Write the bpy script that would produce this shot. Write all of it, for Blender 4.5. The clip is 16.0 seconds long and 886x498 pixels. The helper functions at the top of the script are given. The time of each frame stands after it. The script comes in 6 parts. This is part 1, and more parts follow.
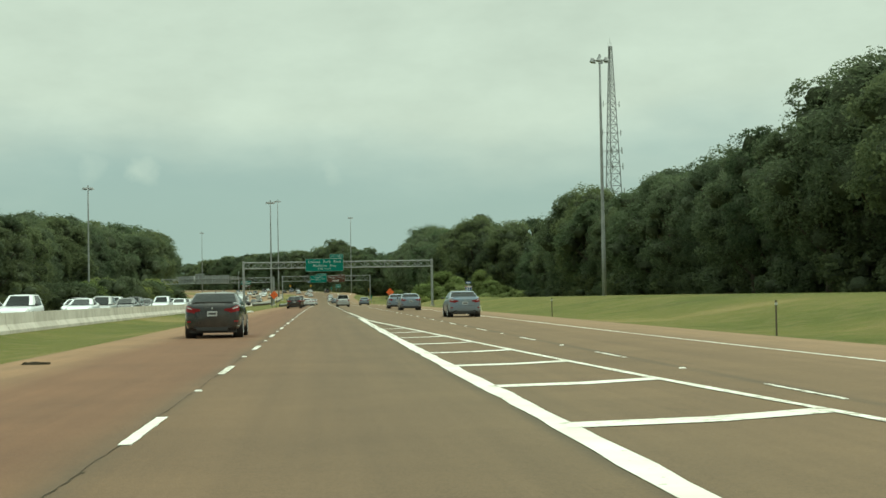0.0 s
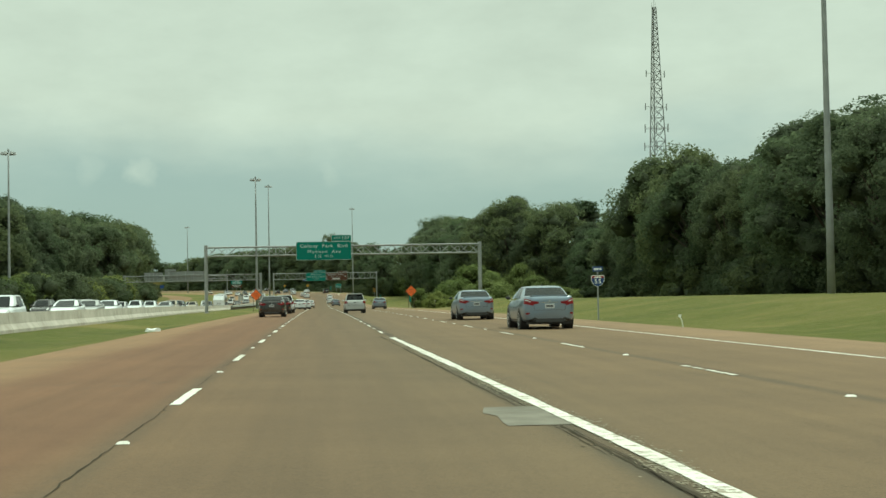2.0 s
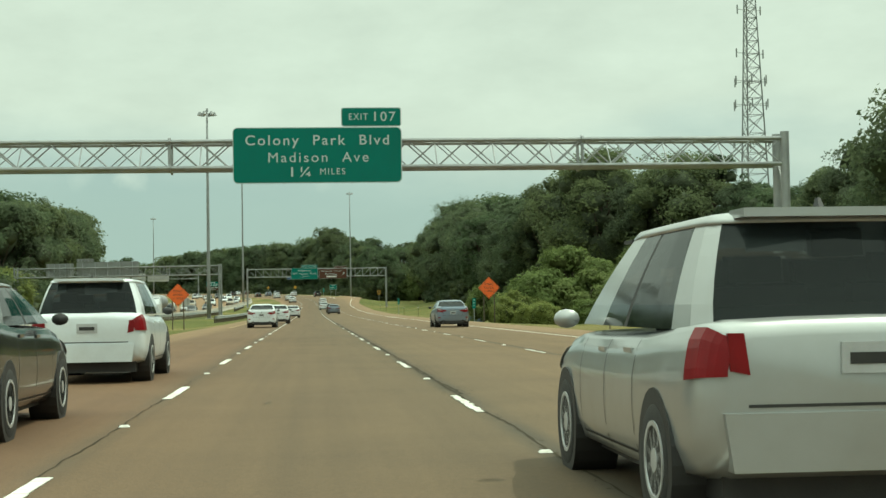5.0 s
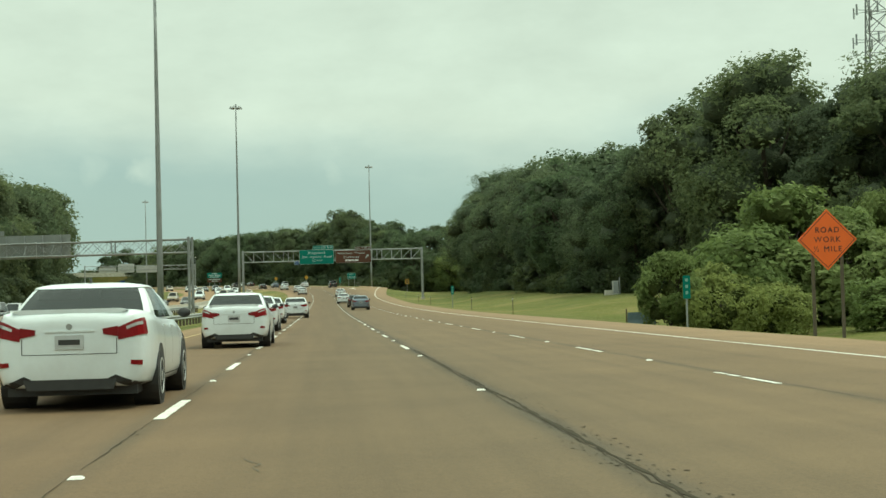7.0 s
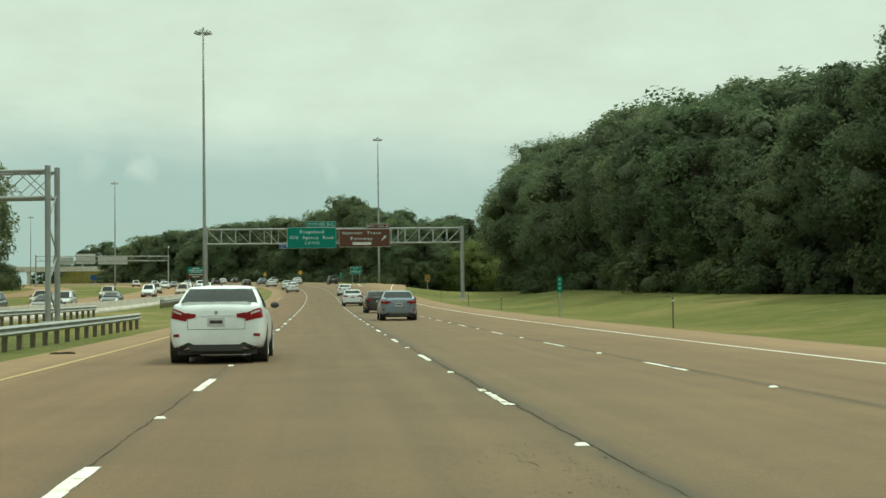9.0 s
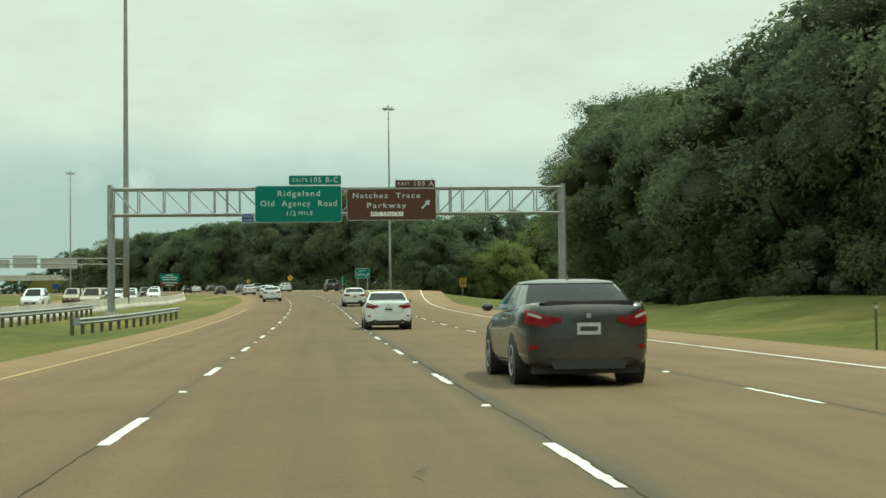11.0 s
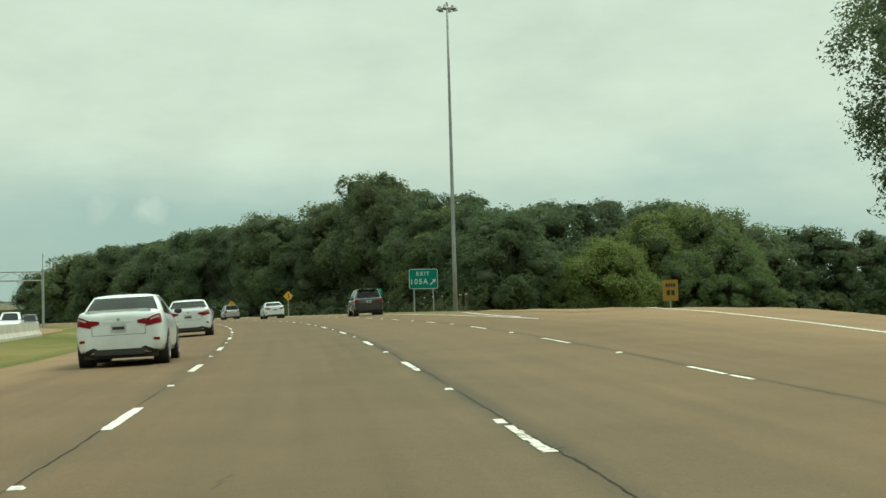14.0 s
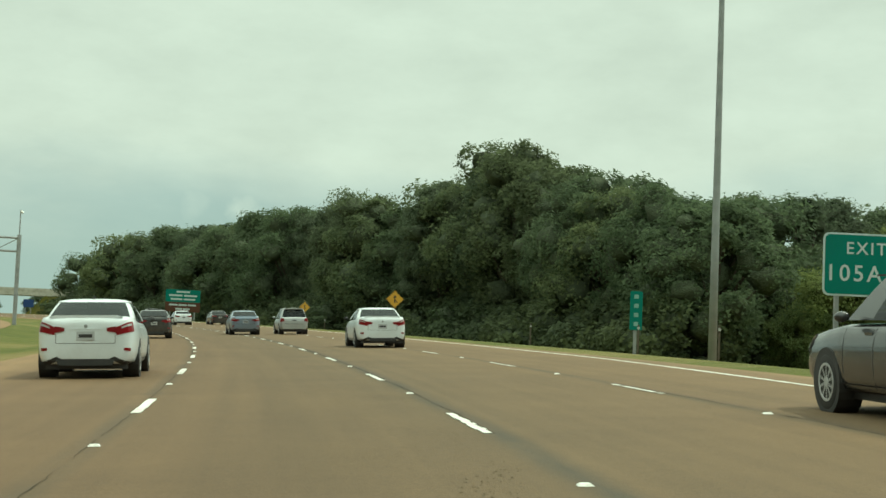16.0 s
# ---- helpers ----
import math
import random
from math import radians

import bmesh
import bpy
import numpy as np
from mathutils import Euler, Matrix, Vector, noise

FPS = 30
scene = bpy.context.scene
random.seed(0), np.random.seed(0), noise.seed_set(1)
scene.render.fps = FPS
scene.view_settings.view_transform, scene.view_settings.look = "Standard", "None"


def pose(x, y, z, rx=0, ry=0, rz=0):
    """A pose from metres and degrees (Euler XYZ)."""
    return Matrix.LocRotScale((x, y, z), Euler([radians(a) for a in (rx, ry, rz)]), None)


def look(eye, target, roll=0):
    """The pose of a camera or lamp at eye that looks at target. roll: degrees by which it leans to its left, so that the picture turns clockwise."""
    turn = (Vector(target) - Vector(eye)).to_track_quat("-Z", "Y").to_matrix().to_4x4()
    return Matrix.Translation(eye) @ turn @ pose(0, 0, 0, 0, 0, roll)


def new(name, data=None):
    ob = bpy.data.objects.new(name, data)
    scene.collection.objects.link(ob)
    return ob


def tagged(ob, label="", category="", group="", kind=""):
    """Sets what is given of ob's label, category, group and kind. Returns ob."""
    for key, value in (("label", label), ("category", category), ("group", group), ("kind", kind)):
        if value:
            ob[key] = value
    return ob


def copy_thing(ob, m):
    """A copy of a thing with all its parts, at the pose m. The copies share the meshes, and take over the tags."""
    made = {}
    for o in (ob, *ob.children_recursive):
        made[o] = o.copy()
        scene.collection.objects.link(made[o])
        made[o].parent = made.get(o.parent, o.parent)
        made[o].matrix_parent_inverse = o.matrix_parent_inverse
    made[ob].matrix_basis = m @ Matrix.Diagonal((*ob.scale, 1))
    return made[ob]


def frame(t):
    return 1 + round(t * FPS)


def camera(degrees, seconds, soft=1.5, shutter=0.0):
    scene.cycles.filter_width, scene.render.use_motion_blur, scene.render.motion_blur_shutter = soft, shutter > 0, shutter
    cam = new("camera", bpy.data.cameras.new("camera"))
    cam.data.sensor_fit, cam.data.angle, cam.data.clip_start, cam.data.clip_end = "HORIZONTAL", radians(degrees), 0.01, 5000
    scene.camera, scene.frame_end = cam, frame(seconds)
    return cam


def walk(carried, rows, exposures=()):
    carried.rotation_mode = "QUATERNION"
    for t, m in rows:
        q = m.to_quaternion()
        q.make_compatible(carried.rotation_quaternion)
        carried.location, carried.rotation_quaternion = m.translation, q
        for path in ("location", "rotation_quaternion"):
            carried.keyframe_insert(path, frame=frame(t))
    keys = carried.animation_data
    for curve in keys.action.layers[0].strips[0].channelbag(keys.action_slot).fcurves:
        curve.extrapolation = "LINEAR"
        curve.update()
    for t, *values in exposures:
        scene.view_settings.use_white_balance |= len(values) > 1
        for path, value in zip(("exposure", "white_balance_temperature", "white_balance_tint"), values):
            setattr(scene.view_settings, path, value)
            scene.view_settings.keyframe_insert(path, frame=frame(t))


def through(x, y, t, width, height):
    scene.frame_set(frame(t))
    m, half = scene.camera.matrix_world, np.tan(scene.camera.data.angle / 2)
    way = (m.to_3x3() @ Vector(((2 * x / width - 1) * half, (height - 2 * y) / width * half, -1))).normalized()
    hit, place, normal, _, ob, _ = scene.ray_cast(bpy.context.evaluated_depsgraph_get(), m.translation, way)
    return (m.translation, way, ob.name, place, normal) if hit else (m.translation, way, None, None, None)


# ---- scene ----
cam = camera(33.57, 16.0, soft=1.5)
ROWS = [
    (0.0, -0.187, 43.997, 1.071, -4.724, 1.965, 0.972),
    (0.5, -0.217, 63.496, 1.073, -4.670, 1.980, 0.990),
    (1.0, -0.233, 82.957, 1.100, -4.652, 1.960, 0.940),
    (1.5, -0.224, 102.348, 1.152, -4.701, 1.960, 0.966),
    (2.0, -0.209, 121.631, 1.210, -4.801, 2.004, 1.033),
    (2.5, -0.282, 140.822, 1.264, -4.829, 2.015, 1.031),
    (3.0, -0.307, 159.917, 1.312, -4.877, 2.052, 0.780),
    (5.5, 0.124, 254.828, 1.453, -5.249, 2.200, 1.037),
    (6.0, 0.177, 273.541, 1.450, -5.169, 2.062, 1.231),
    (6.5, 0.123, 292.324, 1.436, -4.876, 1.922, 1.409),
    (7.0, -0.116, 310.832, 1.414, -4.635, 1.895, 1.500),
    (7.5, -0.181, 329.803, 1.395, -4.519, 1.936, 1.119),
    (8.0, -0.170, 349.080, 1.381, -4.573, 2.011, 0.877),
    (8.5, -0.187, 368.534, 1.373, -4.635, 2.020, 0.771),
    (9.0, -0.214, 387.979, 1.370, -4.767, 1.978, 0.671),
    (11.5, 0.008, 484.181, 1.692, -4.996, 2.544, 0.784),
    (12.0, 0.087, 503.284, 1.850, -4.917, 2.646, 1.247),
    (12.5, 0.219, 522.410, 2.068, -4.821, 2.933, 1.235),
    (13.0, 0.160, 541.689, 2.362, -4.711, 3.02, 1.620),
    (13.5, 0.020, 561.034, 2.733, -4.560, 3.085, 2.206),
    (14.0, -0.128, 580.360, 3.179, -4.374, 3.40, 1.62),
    (14.5, -0.556, 599.788, 3.703, -4.019, 3.53, 0.42),
    (15.0, -1.365, 619.500, 4.249, -3.314, 4.0, -1.20),
    (15.5, -2.508, 639.143, 4.742, -2.364, 4.06, -1.86),
    (16.0, -3.897, 658.590, 5.180, -1.210, 3.95, -2.30),
]
EXPOSURE, KELVIN, TINT = 0.08, 6650, -12
walk(cam, [(t, pose(x, y, z, 90 + pitch, roll, yaw)) for t, x, y, z, yaw, pitch, roll in ROWS],
     exposures=[(t, EXPOSURE + e, KELVIN, TINT) for t, e in ((0, -0.13), (3, -0.13), (5.5, 0.04), (9, 0.0), (11.5, 0.1), (12.5, 0.13), (13, 0.03), (13.5, -0.02), (14.5, -0.08), (16, -0.02))])

# ---- daylight: high thin cloud, sun ahead on the right at about 61 degrees ----
SUN_EL, SUN_AZ = radians(61), radians(72)      # azimuth from +y towards +x
world = bpy.data.worlds.new("sky")
scene.world = world
world.use_nodes = True
nt = world.node_tree
nt.nodes.clear()


def wn(kind, **kw):
    n = nt.nodes.new(kind)
    for k, v in kw.items():
        n.inputs[k].default_value = v
    return n


sky = nt.nodes.new("ShaderNodeTexSky")
sky.sky_type, sky.sun_disc, sky.sun_elevation, sky.sun_rotation = "NISHITA", False, SUN_EL, SUN_AZ
sky.air_density, sky.dust_density, sky.ozone_density = 1.0, 2.0, 1.5
skybg = wn("ShaderNodeBackground", Strength=0.09)
nt.links.new(sky.outputs[0], skybg.inputs["Color"])
tc = nt.nodes.new("ShaderNodeTexCoord")
sep = nt.nodes.new("ShaderNodeSeparateXYZ")
nt.links.new(tc.outputs["Generated"], sep.inputs[0])
mp = wn("ShaderNodeMapping", Scale=(2.0, 2.0, 6.0))
nt.links.new(tc.outputs["Generated"], mp.inputs["Vector"])
n1 = wn("ShaderNodeTexNoise", Scale=1.6, Detail=6.0, Roughness=0.55)
nt.links.new(mp.outputs[0], n1.inputs["Vector"])
mp2 = wn("ShaderNodeMapping", Scale=(4.0, 4.0, 9.0))
nt.links.new(tc.outputs["Generated"], mp2.inputs["Vector"])
n2 = wn("ShaderNodeTexNoise", Scale=2.6, Detail=5.0, Roughness=0.6)
nt.links.new(mp2.outputs[0], n2.inputs["Vector"])
# cover grows with height over the horizon, broken by the noise
rise = wn("ShaderNodeMapRange")
for k, v in (("From Min", 0.045), ("From Max", 0.15), ("To Min", -0.42), ("To Max", 0.42)):
    rise.inputs[k].default_value = v
nt.links.new(sep.outputs["Z"], rise.inputs["Value"])
add = nt.nodes.new("ShaderNodeMath")
add.operation = "ADD"
nt.links.new(rise.outputs[0], add.inputs[0])
nt.links.new(n1.outputs["Fac"], add.inputs[1])
cover = wn("ShaderNodeMapRange")
cover.interpolation_type = "SMOOTHSTEP"
for k, v in (("From Min", 0.20), ("From Max", 0.80), ("To Min", 0.15), ("To Max", 0.97)):
    cover.inputs[k].default_value = v
nt.links.new(add.outputs[0], cover.inputs["Value"])
tone = wn("ShaderNodeMapRange")
for k, v in (("From Min", 0.3), ("From Max", 0.7), ("To Min", 0.68), ("To Max", 0.78)):
    tone.inputs[k].default_value = v
nt.links.new(n2.outputs["Fac"], tone.inputs["Value"])
cloud = wn("ShaderNodeBackground", Color=(0.93, 1.0, 0.93, 1))
# thin overcast grows brighter towards the zenith
zenith = wn("ShaderNodeMapRange")
for k, v in (("From Min", 0.26), ("From Max", 1.0), ("To Min", 1.0), ("To Max", 2.8)):
    zenith.inputs[k].default_value = v
nt.links.new(sep.outputs["Z"], zenith.inputs["Value"])
glow = nt.nodes.new("ShaderNodeMath")
glow.operation = "MULTIPLY"
nt.links.new(tone.outputs[0], glow.inputs[0])
nt.links.new(zenith.outputs[0], glow.inputs[1])
warp = nt.nodes.new("ShaderNodeVectorMath")
warp.operation = "MULTIPLY_ADD"
nw = wn("ShaderNodeTexNoise", Scale=30.0, Detail=4.0, Roughness=0.55)
nt.links.new(tc.outputs["Generated"], nw.inputs["Vector"])
nt.links.new(nw.outputs["Color"], warp.inputs[0])
warp.inputs[1].default_value = (0.06, 0.0, 0.03)
nt.links.new(tc.outputs["Generated"], warp.inputs[2])
puffs = None
for az, el, reach, gain in ((-6.4, 5.3, 0.024, 0.55), (-8.6, 5.8, 0.036, 0.4), (0.5, 5.6, 0.03, 0.45), (-3.0, 6.3, 0.045, 0.35)):
    far_v = nt.nodes.new("ShaderNodeVectorMath")
    far_v.operation = "DISTANCE"
    nt.links.new(warp.outputs[0], far_v.inputs[0])
    a, e = radians(az), radians(el)
    far_v.inputs[1].default_value = (math.sin(a) * math.cos(e) + 0.03, math.cos(a) * math.cos(e), math.sin(e) + 0.015)
    near = wn("ShaderNodeMapRange")
    near.interpolation_type = "SMOOTHSTEP"
    for k, v in (("From Min", 0.0), ("From Max", reach), ("To Min", gain), ("To Max", 0.0)):
        near.inputs[k].default_value = v
    nt.links.new(far_v.outputs["Value"], near.inputs["Value"])
    if puffs is None:
        puffs = near.outputs[0]
    else:
        mx = nt.nodes.new("ShaderNodeMath")
        mx.operation = "MAXIMUM"
        nt.links.new(puffs, mx.inputs[0])
        nt.links.new(near.outputs[0], mx.inputs[1])
        puffs = mx.outputs[0]
lift = nt.nodes.new("ShaderNodeMath")
lift.operation = "MULTIPLY_ADD"
lift.inputs[1].default_value = 0.10
nt.links.new(puffs, lift.inputs[0])
nt.links.new(glow.outputs[0], lift.inputs[2])
nt.links.new(lift.outputs[0], cloud.inputs["Strength"])
thick = nt.nodes.new("ShaderNodeMath")
thick.operation = "MAXIMUM"
nt.links.new(cover.outputs[0], thick.inputs[0])
nt.links.new(puffs, thick.inputs[1])
haze = wn("ShaderNodeBackground", Color=(0.64, 0.86, 0.88, 1), Strength=0.62)
lowmix = wn("ShaderNodeMapRange")
for k, v in (("From Min", 0.0), ("From Max", 0.35), ("To Min", 0.85), ("To Max", 0.0)):
    lowmix.inputs[k].default_value = v
nt.links.new(sep.outputs["Z"], lowmix.inputs["Value"])
m1 = nt.nodes.new("ShaderNodeMixShader")
nt.links.new(lowmix.outputs[0], m1.inputs[0])
nt.links.new(skybg.outputs[0], m1.inputs[1])
nt.links.new(haze.outputs[0], m1.inputs[2])
m2 = nt.nodes.new("ShaderNodeMixShader")
nt.links.new(thick.outputs[0], m2.inputs[0])
nt.links.new(m1.outputs[0], m2.inputs[1])
nt.links.new(cloud.outputs[0], m2.inputs[2])
wout = nt.nodes.new("ShaderNodeOutputWorld")
nt.links.new(m2.outputs[0], wout.inputs["Surface"])

sun = new("sun", bpy.data.lights.new("sun", "SUN"))
sun.data.energy, sun.data.angle, sun.data.color = 1.95, radians(0.8), (1.0, 0.95, 0.86)
sun_dir = Vector((math.sin(SUN_AZ) * math.cos(SUN_EL), math.cos(SUN_AZ) * math.cos(SUN_EL), math.sin(SUN_EL)))
sun.matrix_world = look((300, 300, 300), Vector((300, 300, 300)) - sun_dir)

# ---- the road's line: straight, then a long left bend; gentle grades ----
BEND_AT, BEND, BEND_IN = 531.95, 0.0012108, 113.6
GRADES = [-0.354, 0.319, 0.187, -0.129, 0.018, 0.880, 2.897, 1.569, 1.598, 1.368, 1.132, 0.947, 0.9, 0.9, 0.9]
S0, S1 = -300, 1400
_s = np.arange(S0, S1 + 1, 1.0)
_u = np.maximum(_s - BEND_AT, 0)
_th = np.where(_u < BEND_IN, BEND * _u * _u / (2 * BEND_IN), BEND * BEND_IN / 2 + BEND * (_u - BEND_IN))
_x = np.concatenate([[0], np.cumsum(-np.sin((_th[1:] + _th[:-1]) / 2))])
_y = S0 + np.concatenate([[0], np.cumsum(np.cos((_th[1:] + _th[:-1]) / 2))])
_g = np.interp(_s, np.arange(len(GRADES)) * 100.0, GRADES) / 100
_g[_s < 0] = 0
_z = np.concatenate([[0], np.cumsum((_g[1:] + _g[:-1]) / 2)])
_z -= np.interp(0, _s, _z)


def line(s):
    return float(np.interp(s, _s, _x)), float(np.interp(s, _s, _y)), float(np.interp(s, _s, _th))


def grade(s):
    return float(np.interp(s, _s, _z))


def banking(s, lat):
    """Cross fall of the bend: its outer, right-hand side is raised."""
    k = 0.0437 * step(583, 628, s)
    if lat > 14.5:
        return k * 14.5 * (1 - step(14.5, 30, lat))
    return k * max(lat, -10.0)


def place(s, lat, up=0.0):
    """World place of a point s metres along our lane's middle and lat metres to its right, over the road's level."""
    x, y, th = line(s)
    return Vector((x + lat * math.cos(th), y + lat * math.sin(th), grade(s) + banking(s, lat) + up))


def stand(s, lat, up=0.0, turn=0.0):
    """Upright pose there, its y axis along the road; turn in degrees."""
    p = place(s, lat, up)
    return Matrix.Translation(p) @ Matrix.Rotation(line(s)[2] + radians(turn), 4, "Z")


def step(a, b, x):
    t = min(max((x - a) / (b - a), 0), 1)
    return t * t * (3 - 2 * t)


def ramp_right(s):
    """Right edge of the carriageway with the exit ramp, as a distance from our lane's middle."""
    return 9.15 + (0.00087 * (s - 560) ** 2 if s > 560 else 0)


GRASS_R, GRASS_L = 11.9, -6.5


def wall_lat(s):
    """Where the median wall stands."""
    return float(np.interp(s, [-300, 60, 215, 340, 425, 545, 605, 645, 1400], [-13.3, -13.3, -13.6, -17.0, -18.4, -17.2, -14.9, -13.6, -13.6]))


def fall(s, lat):
    """The land right of the bend stays level while the highway climbs."""
    if s < 612 or lat < 9.5:
        return 0.0
    return -min(3.0, 0.024 * (s - 612)) * (0.10 * step(9.5, 12, lat) + 0.90 * step(14.3, 19, lat))


def terrain(s, lat):
    """Height of the ground over the road's level."""
    if lat > GRASS_R:
        d = lat - GRASS_R
        if s > 600:                                  # gore and ramp
            keep = step(600, 660, s)
        else:
            keep = 0
        dip = -0.35 * step(0, 4, d) * (1 - step(5, 12, d))
        up = (0.95 if s < 560 else 0.3) * step(6, 18, d)
        knoll = 0.75 * math.exp(-((s - 315) / 15) ** 2 - ((lat - 22) / 7) ** 2)
        hollow = -1.9 * step(322, 342, s) * (1 - step(402, 440, s)) * step(3.5, 12, d) * (1 - step(40, 60, d))
        low = -0.6 * step(550, 590, s) * (1 - step(640, 700, s)) * step(3, 12, d)
        return fall(s, lat) + low - 0.06 * keep + (dip + up + knoll + hollow) * (1 - keep) + 0.05 * noise.noise((s * 0.07, lat * 0.1, 0)) * step(0, 8, d)
    if lat < GRASS_L:
        d = GRASS_L - lat
        return -0.25 * step(0, 3.5, d) * (1 - step(3.5, 7, d)) - 0.02 * step(0, 1, d)
    return 0.0


# ---- materials ----
def mat(name, rough=0.6, metal=0.0, base=(0.5, 0.5, 0.5), spec=0.5):
    m = bpy.data.materials.new(name)
    m.use_nodes = True
    b = m.node_tree.nodes["Principled BSDF"]
    b.inputs["Base Color"].default_value = (*base, 1)
    b.inputs["Roughness"].default_value = rough
    b.inputs["Metallic"].default_value = metal
    b.inputs["Specular IOR Level"].default_value = spec
    return m


def N(m, kind, **kw):
    n = m.node_tree.nodes.new(kind)
    for k, v in kw.items():
        n.inputs[k].default_value = v
    return n


def L(m, a, b):
    m.node_tree.links.new(a, b)


def ramp(m, src, stops):
    r = m.node_tree.nodes.new("ShaderNodeValToRGB")
    e = r.color_ramp.elements
    while len(e) < len(stops):
        e.new(0.5)
    for el, (p, c) in zip(e, stops):
        el.position, el.color = p, (*c, 1)
    L(m, src, r.inputs[0])
    return r.outputs[0]


def mix(m, fac, a, b, mode="MIX"):
    n = m.node_tree.nodes.new("ShaderNodeMix")
    n.data_type, n.blend_type = "RGBA", mode
    for sock, v in ((n.inputs["Factor"], fac), (n.inputs["A"], a), (n.inputs["B"], b)):
        if hasattr(v, "is_linked"):
            L(m, v, sock)
        elif sock.name == "Factor":
            sock.default_value = v
        else:
            sock.default_value = (*v, 1)
    return n.outputs["Result"]


def worn(name, base, dark, scale=1.0, rough=0.6, metal=0.0, bump=0.1, fine=30.0, spec=0.5, amount=0.6):
    """Surface with grain and larger stains, in metres."""
    m = mat(name, rough, metal, base, spec)
    b = m.node_tree.nodes["Principled BSDF"]
    co = m.node_tree.nodes.new("ShaderNodeTexCoord")
    big = N(m, "ShaderNodeTexNoise", Scale=scale, Detail=5.0, Roughness=0.6)
    small = N(m, "ShaderNodeTexNoise", Scale=scale * fine, Detail=3.0)
    L(m, co.outputs["Object"], big.inputs["Vector"])
    L(m, co.outputs["Object"], small.inputs["Vector"])
    c = mix(m, ramp(m, big.outputs["Fac"], [(0.38, (0, 0, 0)), (0.68, (amount,) * 3)]), base, dark)
    c = mix(m, 0.18, c, small.outputs["Color"], "SOFT_LIGHT")
    L(m, c, b.inputs["Base Color"])
    bp = N(m, "ShaderNodeBump", Strength=bump, Distance=0.02)
    L(m, small.outputs["Fac"], bp.inputs["Height"])
    L(m, bp.outputs[0], b.inputs["Normal"])
    return m


def road_material():
    m = mat("worn_asphalt", 0.85, spec=0.3)
    b = m.node_tree.nodes["Principled BSDF"]
    uv = m.node_tree.nodes.new("ShaderNodeUVMap")
    uv.uv_map = "along"
    sx = m.node_tree.nodes.new("ShaderNodeSeparateXYZ")
    L(m, uv.outputs[0], sx.inputs[0])
    co = m.node_tree.nodes.new("ShaderNodeTexCoord")
    # colour across the road: dusty shoulders, reddish left lane, greyer lanes to the right
    wob = N(m, "ShaderNodeTexNoise", Scale=0.12, Detail=4.0)
    L(m, co.outputs["Object"], wob.inputs["Vector"])
    mr = N(m, "ShaderNodeMapRange")
    for k, v in (("From Min", -12.0), ("From Max", 16.0)):
        mr.inputs[k].default_value = v
    off = m.node_tree.nodes.new("ShaderNodeMath")
    off.operation = "MULTIPLY_ADD"
    off.inputs[1].default_value = 0.9
    L(m, wob.outputs["Fac"], off.inputs[0])
    L(m, sx.outputs["X"], off.inputs[2])
    L(m, off.outputs[0], mr.inputs["Value"])
    def at(lat):
        return (lat + 0.45 + 12) / 28
    across = ramp(m, mr.outputs[0], [
        (at(-7.0), (0.215, 0.133, 0.073)), (at(-5.4), (0.197, 0.118, 0.066)), (at(-4.6), (0.143, 0.074, 0.041)),
        (at(-2.4), (0.130, 0.068, 0.038)), (at(-1.7), (0.125, 0.078, 0.044)), (at(0.0), (0.113, 0.075, 0.044)),
        (at(1.8), (0.115, 0.080, 0.047)), (at(3.7), (0.130, 0.087, 0.050)), (at(7.3), (0.135, 0.089, 0.050)),
        (at(9.0), (0.155, 0.102, 0.059)), (at(10.5), (0.197, 0.129, 0.075)), (at(12.5), (0.211, 0.139, 0.080))])
    later = ramp(m, mr.outputs[0], [
        (at(-7.0), (0.207, 0.135, 0.074)), (at(-5.4), (0.181, 0.118, 0.064)), (at(-4.6), (0.130, 0.082, 0.045)),
        (at(-2.0), (0.121, 0.078, 0.043)), (at(0.0), (0.107, 0.072, 0.040)), (at(1.8), (0.108, 0.075, 0.043)),
        (at(3.7), (0.124, 0.084, 0.047)), (at(7.3), (0.131, 0.087, 0.048)), (at(9.0), (0.154, 0.102, 0.058)),
        (at(10.5), (0.196, 0.129, 0.073)), (at(12.5), (0.210, 0.139, 0.079))])
    fade = N(m, "ShaderNodeMapRange")
    for k, v in (("From Min", 190.0), ("From Max", 330.0)):
        fade.inputs[k].default_value = v
    L(m, sx.outputs["Y"], fade.inputs["Value"])
    across = mix(m, fade.outputs[0], across, later)
    # redder surfacing from the bend on
    warm = N(m, "ShaderNodeMapRange")
    for k, v in (("From Min", 590.0), ("From Max", 660.0)):
        warm.inputs[k].default_value = v
    L(m, sx.outputs["Y"], warm.inputs["Value"])
    across = mix(m, warm.outputs[0], across, mix(m, 1.0, across, (1.0, 0.955, 0.89), "MULTIPLY"))
    # wheel paths and long streaks
    mp = N(m, "ShaderNodeMapping", Scale=(2.2, 0.035, 1.0))
    L(m, uv.outputs[0], mp.inputs["Vector"])
    st = N(m, "ShaderNodeTexNoise", Scale=1.0, Detail=5.0, Roughness=0.6)
    L(m, mp.outputs[0], st.inputs["Vector"])
    c = mix(m, 0.35, across, ramp(m, st.outputs["Fac"], [(0.25, (0.30, 0.30, 0.30)), (0.75, (0.72, 0.70, 0.68))]), "OVERLAY")
    mott = N(m, "ShaderNodeTexNoise", Scale=0.35, Detail=6.0, Roughness=0.65)
    L(m, co.outputs["Object"], mott.inputs["Vector"])
